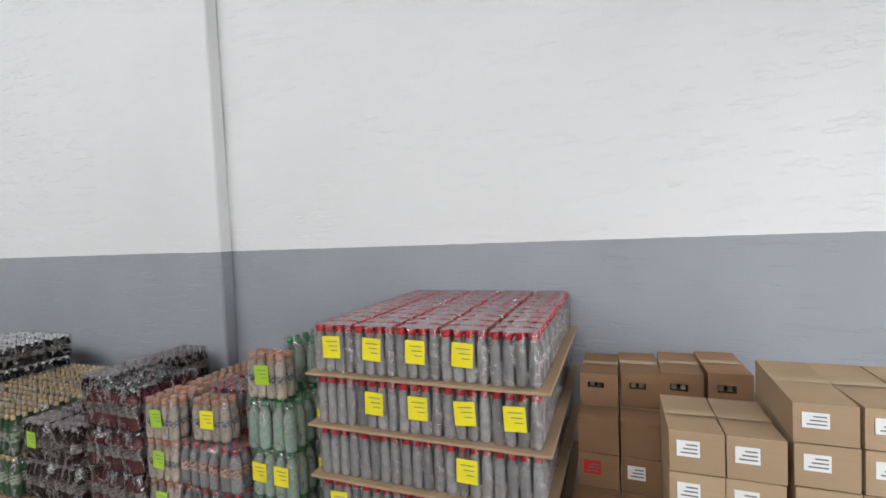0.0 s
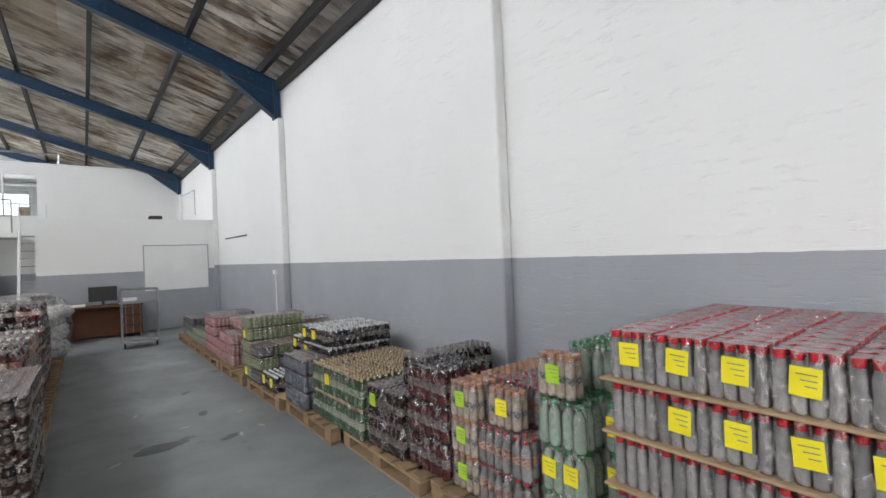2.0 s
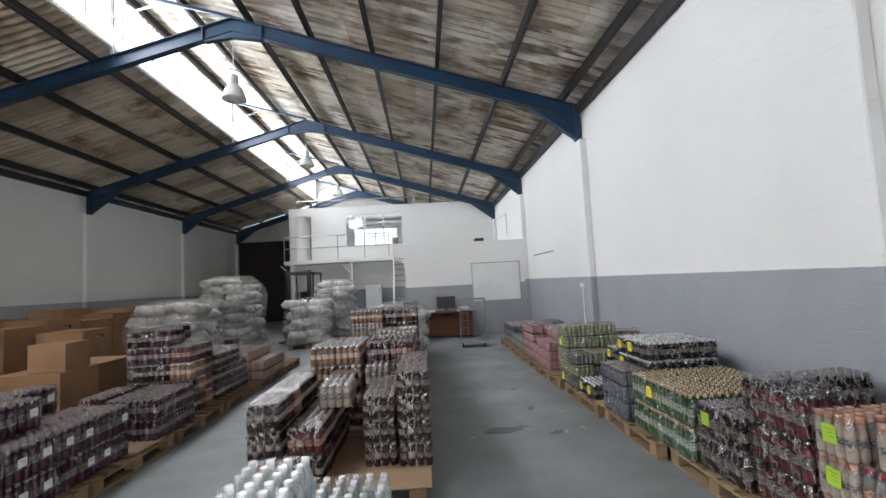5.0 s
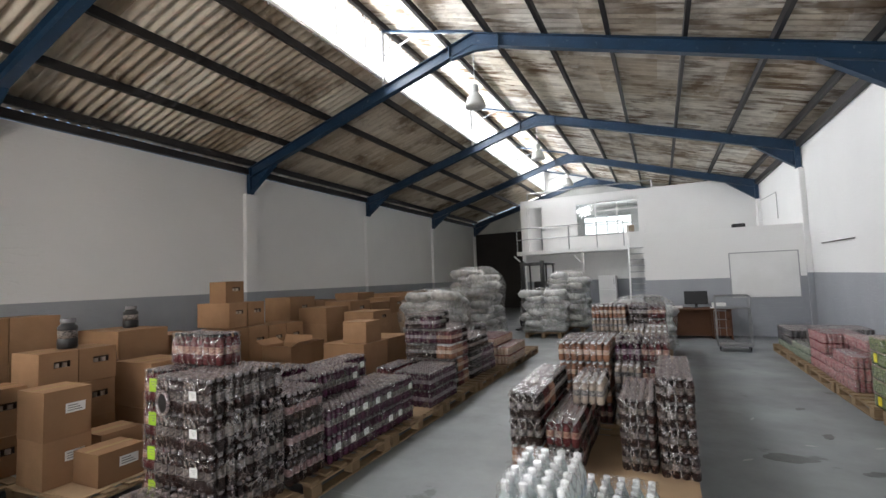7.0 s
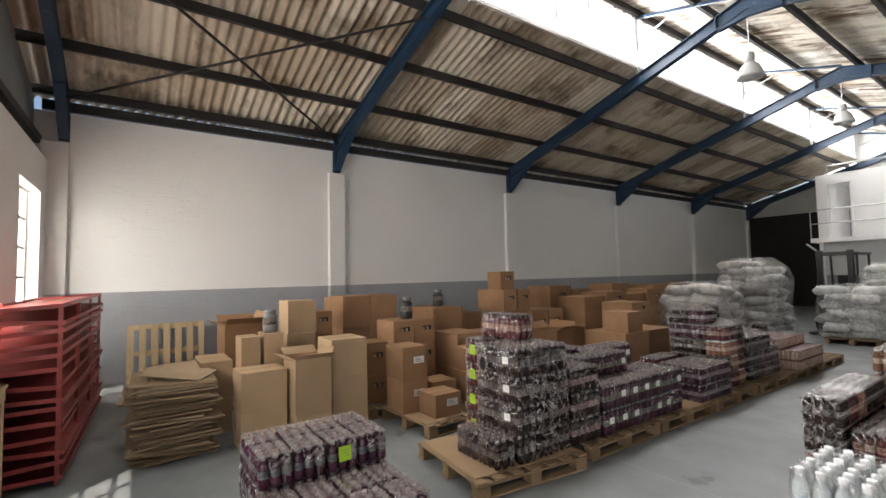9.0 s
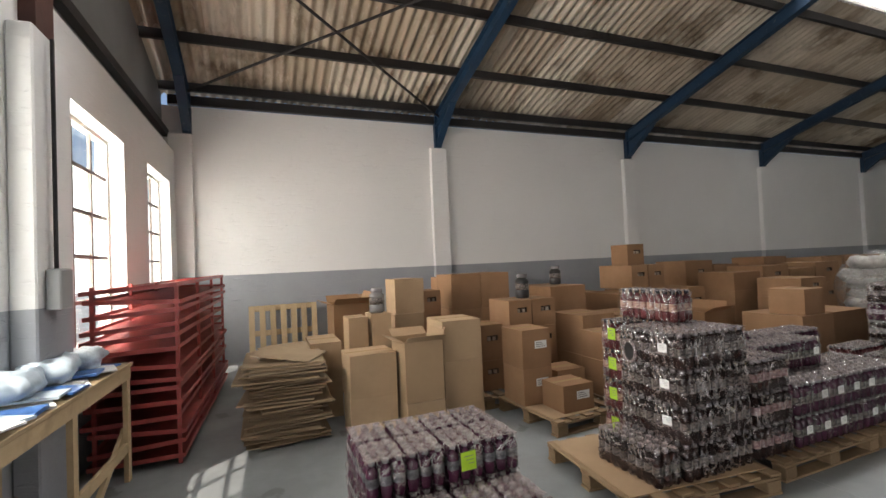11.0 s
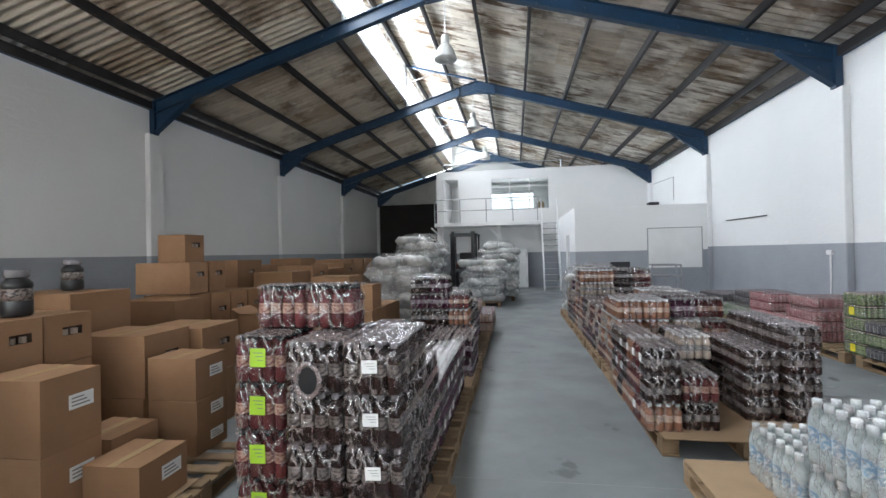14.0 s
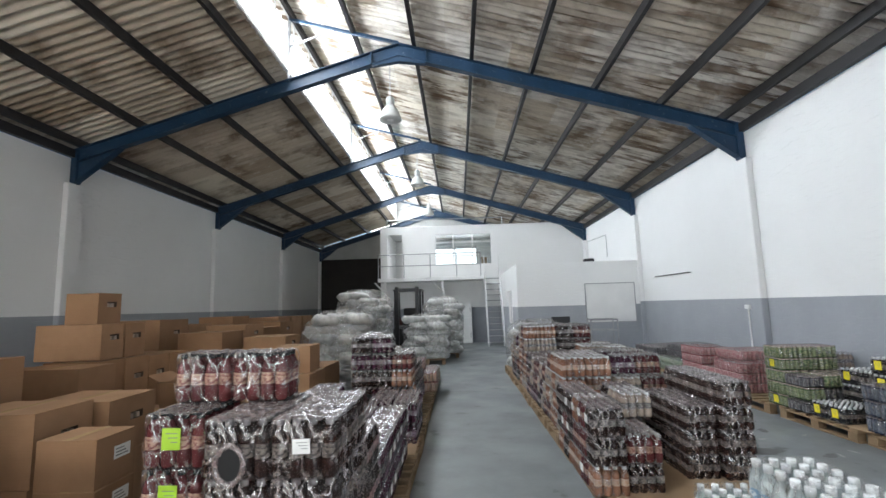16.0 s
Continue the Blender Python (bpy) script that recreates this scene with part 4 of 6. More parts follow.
# ---- cartons ----
def carton(x0, x1, y0, y1, z0, z1, turn=0.0, slot=True, tag=None, pale=False, face="+x", open_top=False, group="stacked cartons", mark=True):
    """A cardboard carton with real walls, flaps, tape, a carrying slot and a label."""
    w, l, h, t = x1 - x0, y1 - y0, z1 - z0 - 0.006, 0.005
    words = ("open-topped" if open_top else "sealed") + " brown cardboard carton" + (" with a carrying slot" if slot else " with a paper label" if tag else "")
    ob = thing("carton", words + " in a stack", "carton", pose((x0 + x1) / 2, (y0 + y1) / 2, z0, 0, 0, turn + rng.uniform(-1.5, 1.5)), group)
    mat = M_CARD_PALE if pale else M_CARD
    bm = bmesh.new()
    s = 1 if face == "+x" else -1
    a, b = -w / 2, w / 2
    c, d = -l / 2, l / 2
    sw, z_lo, z_hi, off = min(0.15, l * 0.42), h * 0.55, h * 0.55 + min(0.06, h * 0.18), l * 0.08
    us, zs = [c, off - sw / 2, off + sw / 2, d], [0, z_lo, z_hi, h]
    fx = b if s > 0 else a
    gv = {(i, k): bm.verts.new((fx, us[i], zs[k])) for i in range(4) for k in range(4)}
    for i in range(3):
        for k in range(3):
            if not slot or (i, k) != (1, 1):
                bm.faces.new((gv[i, k], gv[i + 1, k], gv[i + 1, k + 1], gv[i, k + 1]))
    o = [bm.verts.new((-fx, y, z)) for y, z in ((c, 0), (d, 0), (d, h), (c, h))]
    bm.faces.new(o)
    bm.faces.new([gv[i, 0] for i in range(4)] + [o[1], o[0]])
    bm.faces.new([gv[3, k] for k in range(4)] + [o[2], o[1]])
    bm.faces.new([gv[0, k] for k in range(4)] + [o[3], o[0]])
    if open_top:
        e = 0.006
        rim = [gv[i, 3] for i in range(4)] + [o[2], o[3]]
        inn = [bm.verts.new((v.co.x - math.copysign(e, v.co.x), v.co.y - math.copysign(e, v.co.y) if abs(v.co.y) > l / 2 - 0.001 else v.co.y, h)) for v in rim]
        low = [bm.verts.new((v.co.x, v.co.y, 0.02)) for v in inn]
        for q in range(6):
            r = (q + 1) % 6
            bm.faces.new((rim[q], rim[r], inn[r], inn[q]))
            bm.faces.new((inn[q], inn[r], low[r], low[q]))
        bm.faces.new(low)
    else:
        bm.faces.new([gv[i, 3] for i in range(4)] + [o[2], o[3]])
    # slot is a shallow recess with the inner shade painted on its faces
    if slot:
        edge = [gv[1, 1], gv[2, 1], gv[2, 2], gv[1, 2]]
        deep = [bm.verts.new((v.co.x - s * 0.05, v.co.y, v.co.z)) for v in edge]
        for q in range(4):
            f = bm.faces.new((edge[q], edge[(q + 1) % 4], deep[(q + 1) % 4], deep[q]))
            f.material_index = 1
        bm.faces.new(deep).material_index = 1
    part("body", bm, [mat, M_SLOT_SHADE], ob)
    if slot:
        for i in range(2):
            bm = bmesh.new()
            yy = off - sw * 0.25 + i * sw * 0.5
            bm_rod(bm, (fx - s * 0.03, yy, z_lo + 0.001), (fx - s * 0.03, yy, z_lo + (z_hi - z_lo) * 0.7), sw * 0.16)
            part("bottle_neck", bm, CREAMB, ob, "pale bottle neck seen in the slot")
    if open_top:
        for sx, sy, ang in ((-1, 0, 62), (1, 0, -128), (0, 1, 70), (0, -1, -120)):
            bm = bmesh.new()
            if sx:
                bm_box(bm, -0.002, 0.002, c + 0.006, d - 0.006, 0, w * 0.3, pose(sx * (w / 2 - 0.003), 0, h, 0, 62 * sx, 0))
            else:
                bm_box(bm, a + 0.006, b - 0.006, -0.002, 0.002, 0, l * 0.3, pose(0, sy * (l / 2 - 0.003), h, (-20 if sy > 0 else 75), 0, 0))
            part("flap", bm, mat, ob)
    else:
        sag = rng.uniform(0.0, 0.006)
        for sx in (-1, 1):
            bm = bmesh.new()
            e = (w / 2) * sx
            lo, hi = min(e, 0.0015 * sx), max(e, 0.0015 * sx)
            vs = bm_box(bm, lo, hi, c, d, h, h + 0.004)
            for v in vs:
                if abs(v.co.x) < 0.01:
                    v.co.z -= sag
            part("flap", bm, mat, ob)
        bm = bmesh.new()
        bm_box(bm, -0.024, 0.024, c - 0.001, d + 0.001, h + 0.0045, h + 0.0055)
        part("tape", bm, M_TAPE, ob)
    if tag:
        tw, th = min(0.16, l * 0.42), min(0.08, h * 0.4)
        bm = bmesh.new()
        bm_box(bm, min(s * w / 2, s * (w / 2 + 0.002)), max(s * w / 2, s * (w / 2 + 0.002)), -tw / 2 + l * 0.15, tw / 2 + l * 0.15, h * 0.6 - th / 2, h * 0.6 + th / 2)
        lab = part("paper_label", bm, tag, ob, "paper label with printed lines")
        if mark:
            for q in range(3):
                bm = bmesh.new()
                zz = h * 0.6 + th * (0.25 - 0.25 * q)
                xx = s * (w / 2 + 0.0021)
                bm_box(bm, min(xx, xx + s * 0.0008), max(xx, xx + s * 0.0008), -tw * 0.4 + l * 0.15, tw * (0.1 + 0.12 * q) + l * 0.15, zz - th * 0.045, zz + th * 0.045)
                part("print_bar", bm, M_INKGREY, lab)
    return ob


def stack(x0, x1, y0, y1, levels, **kw):
    z = levels[0]
    for z2 in levels[1:]:
        j = rng.uniform(-0.012, 0.012)
        carton(x0 + j, x1 + j, y0 - j, y1 - j, z, z2, **kw)
        z = z2


def cartons_by_the_wall():
    """Small cartons beside the clear bottles."""
    g = "small cartons by the wall"
    pallet(pose(12.43, 1.95, 0), "wooden pallet under small cartons")
    for j in range(4):
        for k, (lo, hi) in enumerate(((0.15, 0.35), (0.352, 0.55), (0.552, 0.70), (0.702, 0.85))):
            carton(12.3, 12.65, 1.9 + j * 0.17, 2.063 + j * 0.17, lo, hi, slot=False, tag=(M_REDTAG if (j, k) == (3, 2) else M_PAPER) if k == 2 else None, pale=False, face="-x", group=g)
        carton(12.46, 12.8, 1.9 + j * 0.17, 2.063 + j * 0.17, 0.852, 1.03 - 0.012 * j, slot=True, face="-x", group=g, pale=False)
    for j in range(2):
        for lo, hi in ((0.15, 0.42), (0.422, 0.70), (0.702, 0.845), (0.847, 0.985)):
            carton(11.95, 12.28, 1.93 + j * 0.165, 2.09 + j * 0.165, lo, hi, slot=False, tag=M_PAPER, pale=True, face="-x", group=g)
    for j in range(3):
        for lo, hi in ((0.15, 0.42), (0.422, 0.69), (0.692, 0.85), (0.852, 0.985), (0.987, 1.11)):
            carton(11.95, 12.4, 1.42 + j * 0.165, 1.58 + j * 0.165, lo, hi, slot=False, tag=M_PAPER, pale=True, face="-x", group=g)
    carton(11.98, 12.25, 2.3, 2.58, 0.15, 0.56, slot=False, tag=M_PAPER, face="-x", group=g)


cartons_by_the_wall()

# ---- middle row ----
ROWC = "packs of the middle row"
k_water = Kind("large clear water bottles with white caps", 4, 3, 0.086, 0.315, WATERB, L_WATER, C_WHITE, top=M_FILM_CLEAR)
k_cola8 = Kind("cola bottles in crinkled film", 4, 3, 0.068, 0.185, COLA, L_DARK, C_GREY)
k_purp = Kind("purple drink bottles", 4, 3, 0.067, 0.208, PURPLE, L_PURPLE, C_GREY)
k_peach = Kind("peach drink bottles with orange sleeves", 4, 3, 0.067, 0.208, ORANGE, L_ORANGE, C_WHITE)
k_brown = Kind("red-brown drink bottles", 4, 3, 0.067, 0.208, WINE, L_RED, C_GREY)
k_mixed = Kind("dark bottles with white sleeves", 4, 3, 0.067, 0.208, COLA, L_WHITE, C_GREY)


def middle_row():
    for y in (4.84, 6.42, 7.7, 8.98, 10.26, 11.54, 12.9):
        pallet(pose(9.22, y, 0, 0, 0, rng.uniform(-1, 1)), "wooden pallet under drink packs", lx=1.24)
    # water at the head of the row
    sheet(8.62, 9.85, 4.24, 5.45, 0.147)
    block(k_water, 8.95, 4.25, 1, 2, 0.154, 2, 0, True, ROWC)
    block(k_water, 8.93, 4.80, 2, 2, 0.154, 1, 0, True, ROWC)
    # dark packs
    sheet(8.6, 9.88, 5.78, 7.0, 0.147)
    block(k_cola8, 9.62, 6.16, 1, 5, 0.154, 4, 0, True, ROWC, face="-y", keep=lambda i, j, k: True)
    block(k_cola8, 9.33, 6.2, 1, 4, 0.154, 3, 0, True, ROWC, face="-y")
    block((k_peach, k_brown, k_mixed), 8.5, 5.9, 1, 6, 0.154, 3, 0, True, ROWC, stick=M_PAPER, odds=0.3)
    block((k_brown, k_mixed), 8.79, 5.95, 1, 6, 0.154, 2, 0, True, ROWC, face="-y", stick=M_PAPER, odds=0.5)
    block((k_mixed, k_cream), 8.93, 6.45, 1, 3, 0.585, 1, 0, False, ROWC)
    # peach packs
    warm, dusk = (k_peach, k_peach, k_cream, k_brown), (k_mixed, k_purp, k_brown, k_cream)
    block(warm, 8.62, 7.38, 2, 5, 0.15, 4, 0, False, ROWC, face="-y", keep=lambda i, j, k: k < 3 or j < 4)
    block(dusk, 9.2, 7.35, 2, 5, 0.15, 3, 0, False, ROWC, face="-y")
    block((k_brown, k_purp), 9.2, 7.5, 2, 4, 0.795, 1, 0, False, ROWC, keep=lambda i, j, k: j != 1)
    block(dusk, 8.62, 8.45, 4, 5, 0.15, 3, 0, False, ROWC)
    block(dusk, 8.62, 9.5, 4, 3, 0.15, 3, 0, False, ROWC)
    block((k_cream, k_peach), 9.2, 8.5, 2, 4, 0.795, 1, 0, False, ROWC, keep=lambda i, j, k: (i + j) % 3 != 0)
    block(warm, 8.62, 10.15, 2, 4, 0.15, 5, 0, False, ROWC, keep=lambda i, j, k: k < 5 - (j > 2))
    block((k_brown, k_mixed), 9.2, 10.15, 2, 5, 0.15, 5, 0, False, ROWC, keep=lambda i, j, k: k < 5 - (j > 3))
    block(dusk, 8.62, 11.2, 4, 5, 0.15, 4, 0, False, ROWC, keep=lambda i, j, k: k < 4 - (j > 2))


middle_row()

# ---- left row ----
ROWL = "packs of the left row"
k_colaL = Kind("large cola bottles", 4, 3, 0.072, 0.24, COLA, L_DARK, C_GREY)
k_redL = Kind("red drink bottles with orange sleeves", 4, 3, 0.072, 0.24, WINE, L_RED, C_BLACK)
k_pinkL = Kind("dusky pink drink bottles", 4, 3, 0.07, 0.235, COLA, L_DUSK, C_GREY)
k_grapeL = Kind("purple bottles with grey caps", 4, 3, 0.07, 0.235, PURPLE, L_DARK, C_GREY)
k_silver = Kind("dark bottles under milky film", 4, 3, 0.07, 0.19, PURPLE, L_GREY, C_GREY)
k_tray = Kind("red and orange cans", 4, 6, 0.062, 0.15, REDCAN, L_ORANGE, REDCAN, True, noun="can")


def left_row():
    pallet(pose(6.56, 4.42, 0, 0, 0, -6), "large wooden pallet with bottle packs", lx=1.08)
    sheet(6.06, 7.02, 3.86, 4.98, 0.147, -6)
    for y in (5.72, 6.98, 8.24, 9.5, 10.76, 12.02):
        pallet(pose(6.58, y, 0, 0, 0, rng.uniform(-1, 1)), "wooden pallet with drink packs")
    # head of the row
    block(k_redL, 6.06, 4.4, 1, 2, 0.155, 4, 0, True, ROWL, M_LIME, face="-y", odds=0.8)
    block(k_colaL, 6.4, 4.02, 2, 1, 0.155, 1, 0, True, ROWL, face="-y")
    block(k_colaL, 6.42, 4.26, 2, 3, 0.155, 4, 0, True, ROWL, M_PAPER, face="-y", odds=0.4)
    block(k_redL, 6.06, 4.62, 2, 1, 1.145, 1, 0, True, ROWL)
    block(k_pinkL, 6.42, 4.98, 2, 2, 0.15, 3, 0, False, ROWL, face="+x")
    block(k_silver, 6.12, 5.0, 1, 4, 0.15, 4, 0, False, ROWL)
    block(k_grapeL, 6.42, 5.46, 2, 7, 0.15, 2, 0, False, ROWL, M_PAPER, face="+x", odds=0.65)
    block(k_grapeL, 6.12, 5.8, 1, 5, 0.15, 3, 0, False, ROWL, M_PAPER, face="+x", odds=0.5)
    block(k_grapeL, 6.42, 5.46, 1, 4, 0.636, 1, 0, False, ROWL, M_PAPER, face="+x", odds=0.5)
    sheet(6.1, 7.06, 6.98, 7.5, 0.147)
    block(k_purp, 6.5, 7.3, 2, 4, 0.155, 2, 0, False, ROWL, face="+x")
    block((k_mixed, k_mixed, k_purp), 6.1, 8.3, 2, 2, 0.15, 5, 0, False, ROWL)
    block(k_brown, 6.1, 7.5, 1, 3, 0.155, 2, 0, False, ROWL)
    block((k_peach, k_brown, k_mixed), 6.64, 8.3, 1, 3, 0.15, 4, 0, False, ROWL)
    block(k_mixed, 6.1, 8.8, 2, 3, 0.15, 5, 0, False, ROWL, keep=lambda i, j, k: k < 5 - (i > 0))
    block(k_mixed, 6.64, 9.0, 1, 4, 0.15, 3, 0, False, ROWL)
    block(k_purp, 6.1, 9.5, 3, 3, 0.15, 3, 0, False, ROWL, keep=lambda i, j, k: k < 3 - (i > 1))
    block(k_tray, 6.1, 10.3, 4, 3, 0.15, 3, 0, False, ROWL, keep=lambda i, j, k: k < 3 - (i > 2))
    block(k_dark, 6.4, 10.4, 1, 1, 0.624, 1, 0, False, ROWL)
    # loose pallet in front of the cartons
    pallet(pose(7.02, 2.62, 0, 0, 0, 2), "wooden pallet loaded with bottle packs", lx=1.1)
    block(k_silver, 6.46, 2.12, 2, 4, 0.15, 3, 0, True, ROWL, M_LIME, face="+x", odds=0.2)
    block(k_silver, 7.04, 2.10, 2, 4, 0.15, 2, 0, True, ROWL, M_PAPER, face="+x", odds=0.2)


left_row()


def film_opening(x, y, z, rx, rz):
    """Gathered end of a film sleeve: black oval disc for its mouth, rolled edge."""
    host = min(NEAR, key=lambda o: (o.matrix_world.translation - Vector((x, y + 0.11, z - 0.12))).length)
    place = host.matrix_world.inverted() @ pose(x, y, z, 90, 0, 0)
    # flat black disc paints the shade inside the mouth, the film is not cut
    bm = bmesh.new()
    bm_lathe(bm, [(0.98, -0.02), (1.0, 0.0)], 24)
    for v in bm.verts:
        v.co = Vector((v.co.x * rx, v.co.y * rz, v.co.z * 0.3))
    mouth_disc = part("film_mouth", bm, M_BLACK, host, "black oval disc painting the shaded opening in the gathered film")
    mouth_disc.matrix_local = place
    bm = bmesh.new()
    n, m = 24, 8
    ring = [[bm.verts.new(((rx + 0.014 + 0.012 * math.cos(b)) * math.cos(a), (rz + 0.014 + 0.012 * math.cos(b)) * math.sin(a) + 0.004 * math.sin(5 * a), 0.012 * math.sin(b))) for b in (2 * math.pi * j / m for j in range(m))] for a in (2 * math.pi * i / n for i in range(n))]
    for i in range(n):
        for j in range(m):
            bm.faces.new((ring[i][j], ring[(i + 1) % n][j], ring[(i + 1) % n][(j + 1) % m], ring[i][(j + 1) % m])).smooth = True
    rim = part("film_rim", bm, M_FILM_TOP, host, "bunched white film edge")
    rim.matrix_local = place


film_opening(6.56, 4.245, 0.96, 0.046, 0.064)


# ---- carton stacks of the left side ----
def carton_field():
    stack(4.32, 4.75, 2.48, 2.95, (0.0, 0.39, 0.81), slot=False, pale=True)
    carton(4.48, 4.95, 2.98, 3.38, 0.0, 0.32, slot=False, pale=True)
    carton(4.48, 4.95, 2.98, 3.38, 0.322, 0.92, slot=False, pale=True, open_top=True)
    stack(4.42, 4.9, 3.41, 3.84, (0.0, 0.22, 0.66, 1.08), slot=False, pale=True)
    # behind them
    stack(4.0, 4.3, 2.56, 2.77, (0.0, 0.58, 1.13), slot=False, pale=True)
    stack(4.02, 4.32, 2.80, 3.02, (0.0, 0.6, 1.15), slot=False, pale=True)
    stack(3.45, 3.9, 3.2, 3.57, (0.0, 0.55, 1.08, 1.5), slot=False, pale=True)
    stack(3.2, 3.58, 3.62, 3.92, (0.0, 0.55, 1.0, 1.32), slot=True)
    stack(3.3, 3.95, 2.2, 2.54, (0.0, 0.42, 0.84), slot=False, pale=True)
    stack(1.4, 2.1, 2.75, 3.3, (0.0, 0.55, 1.2), slot=False)
    carton(2.4, 3.0, 2.6, 3.1, 0.0, 0.62, slot=False)
    carton(2.4, 3.0, 2.6, 3.1, 0.622, 1.18, slot=False, open_top=True)
    # tall labelled cartons on a pallet
    pallet(pose(5.1, 4.78, 0, 0, 0, 4), "wooden pallet under tall cartons")
    sheet(4.95, 5.55, 4.22, 4.8, 0.147, 4)
    stack(4.72, 5.13, 4.19, 4.54, (0.155, 0.54, 0.94), slot=False, tag=M_PAPER)
    carton(5.15, 5.5, 4.4, 4.77, 0.155, 0.42, slot=False, tag=M_PAPER)
    stack(4.92, 5.3, 5.12, 5.46, (0.15, 0.32, 0.54, 0.84), slot=False, tag=M_PAPER)
    carton(4.75, 5.1, 4.64, 5.0, 0.15, 0.46, slot=False)
    pallet(pose(4.2, 4.6, 0, 0, 0, 0), "wooden pallet under slotted cartons", lx=0.8)
    stack(4.02, 4.4, 4.04, 4.38, (0.15, 0.5, 0.92), slot=True)
    stack(4.02, 4.5, 4.41, 4.73, (0.15, 0.5, 0.86, 1.19), slot=True)
    stack(4.02, 4.5, 4.75, 5.08, (0.15, 0.5, 0.86, 1.19), slot=True)
    stack(2.75, 3.3, 4.2, 4.66, (0.0, 0.5, 1.0, 1.5), slot=False)
    stack(2.75, 3.3, 4.68, 5.14, (0.0, 0.5, 1.0, 1.5), slot=False)
    stack(3.45, 3.98, 5.0, 5.36, (0.0, 0.45, 0.95), slot=True)
    stack(3.15, 3.95, 5.4, 6.0, (0.0, 0.42, 0.86, 1.28), slot=False)
    stack(4.1, 4.72, 5.3, 5.8, (0.0, 0.48, 0.96), slot=True)
    carton(4.15, 4.8, 5.85, 6.4, 0.0, 0.5, slot=False)
    carton(4.15, 4.8, 5.85, 6.4, 0.502, 0.93, slot=True)
    stack(1.4, 2.1, 4.6, 5.3, (0.0, 0.55, 1.1, 1.42), slot=True)
    stack(2.2, 2.9, 5.4, 6.1, (0.0, 0.5, 1.0), slot=False)
    # the tall pile
    stack(3.15, 3.88, 6.64, 7.12, (0.0, 0.68, 1.09), slot=False)
    stack(3.05, 3.68, 7.15, 7.52, (0.0, 0.55, 1.10), slot=False)
    stack(3.05, 3.68, 7.54, 7.92, (0.0, 0.55, 1.10), slot=True)
    stack(3.05, 3.68, 7.94, 8.32, (0.0, 0.55, 1.08), slot=True)
    stack(3.05, 3.68, 8.34, 8.75, (0.0, 0.55, 1.08), slot=True)
    carton(2.92, 3.66, 7.17, 7.5, 1.112, 1.5, slot=True)
    carton(2.92, 3.66, 7.54, 7.86, 1.112, 1.5, slot=True)
    carton(3.28, 3.64, 7.12, 7.46, 1.502, 1.84, slot=True)
    stack(2.2, 2.85, 6.5, 7.3, (0.0, 0.55, 1.05), slot=False)
    carton(3.75, 4.25, 7.3, 7.9, 0.0, 0.5, slot=False)
    stack(3.75, 4.3, 8.0, 8.6, (0.0, 0.4, 0.78), slot=False)
    # further cartons
    stack(5.0, 5.75, 7.75, 8.35, (0.0, 0.42, 0.84), slot=False)
    stack(5.0, 5.75, 8.4, 9.1, (0.0, 0.42, 0.84), slot=False)
    carton(5.3, 5.72, 7.85, 8.25, 0.842, 1.16, slot=False)
    carton(4.3, 4.9, 7.2, 7.7, 0.0, 0.5, slot=False)
    carton(4.3, 4.85, 7.22, 7.65, 0.502, 0.86, slot=False, open_top=True)
    for i, y in enumerate((8.95, 9.7, 10.45, 11.2)):
        stack(3.4, 4.05, y, y + 0.68, (0.0, 0.5, 1.0, 1.3 + 0.08 * (i % 2)), slot=bool(i % 2))
        stack(2.3, 3.0, y + 0.2, y + 0.9, (0.0, 0.5, 1.0, 1.5 - 0.1 * (i % 3)), slot=not i % 2)
    stack(4.2, 4.85, 9.3, 9.95, (0.0, 0.45, 0.9, 1.2), slot=True)
    for y in (12.2, 13.0, 13.8):
        stack(2.9, 3.6, y, y + 0.7, (0.0, 0.5, 1.0, 1.45), slot=False)


carton_field()


def joined_rest():
    """All remaining packs as one mesh."""
    mats, where = [], {}
    vs, ls, ps, ms, base = [], [], [], [], 0
    for kind, m in REST:
        for me in (kind.all, kind.film):
            n = len(me.vertices)
            co = np.empty(n * 3)
            me.vertices.foreach_get("co", co)
            co = np.c_[co.reshape(-1, 3), np.ones(n)] @ np.array(m).T
            vs.append(co[:, :3])
            lo = np.empty(len(me.loops), dtype=np.int32)
            me.loops.foreach_get("vertex_index", lo)
            ls.append(lo + base)
            tot, mi = np.empty(len(me.polygons), dtype=np.int32), np.empty(len(me.polygons), dtype=np.int32)
            me.polygons.foreach_get("loop_total", tot)
            me.polygons.foreach_get("material_index", mi)
            ps.append(tot)
            slot = []
            for k in me.materials:
                if k.name not in where:
                    where[k.name] = len(mats)
                    mats.append(k)
                slot.append(where[k.name])
            ms.append(np.array(slot, dtype=np.int32)[mi])
            base += n
    v, lo, tot, mi = np.concatenate(vs), np.concatenate(ls), np.concatenate(ps), np.concatenate(ms)
    me = bpy.data.meshes.new("drink_packs")
    me.vertices.add(len(v))
    me.vertices.foreach_set("co", v.astype(np.float32).ravel())
    me.loops.add(len(lo))
    me.loops.foreach_set("vertex_index", lo)
    me.polygons.add(len(tot))
    me.polygons.foreach_set("loop_start", np.r_[0, np.cumsum(tot)[:-1]].astype(np.int32))
    me.polygons.foreach_set("material_index", mi)
    me.update(calc_edges=True)
    for k in mats:
        me.materials.append(k)
    tagged(new("drink_packs", me), "shrink-wrapped drink packs stacked deep on the pallets", "packs", kind="stuff")


joined_rest()


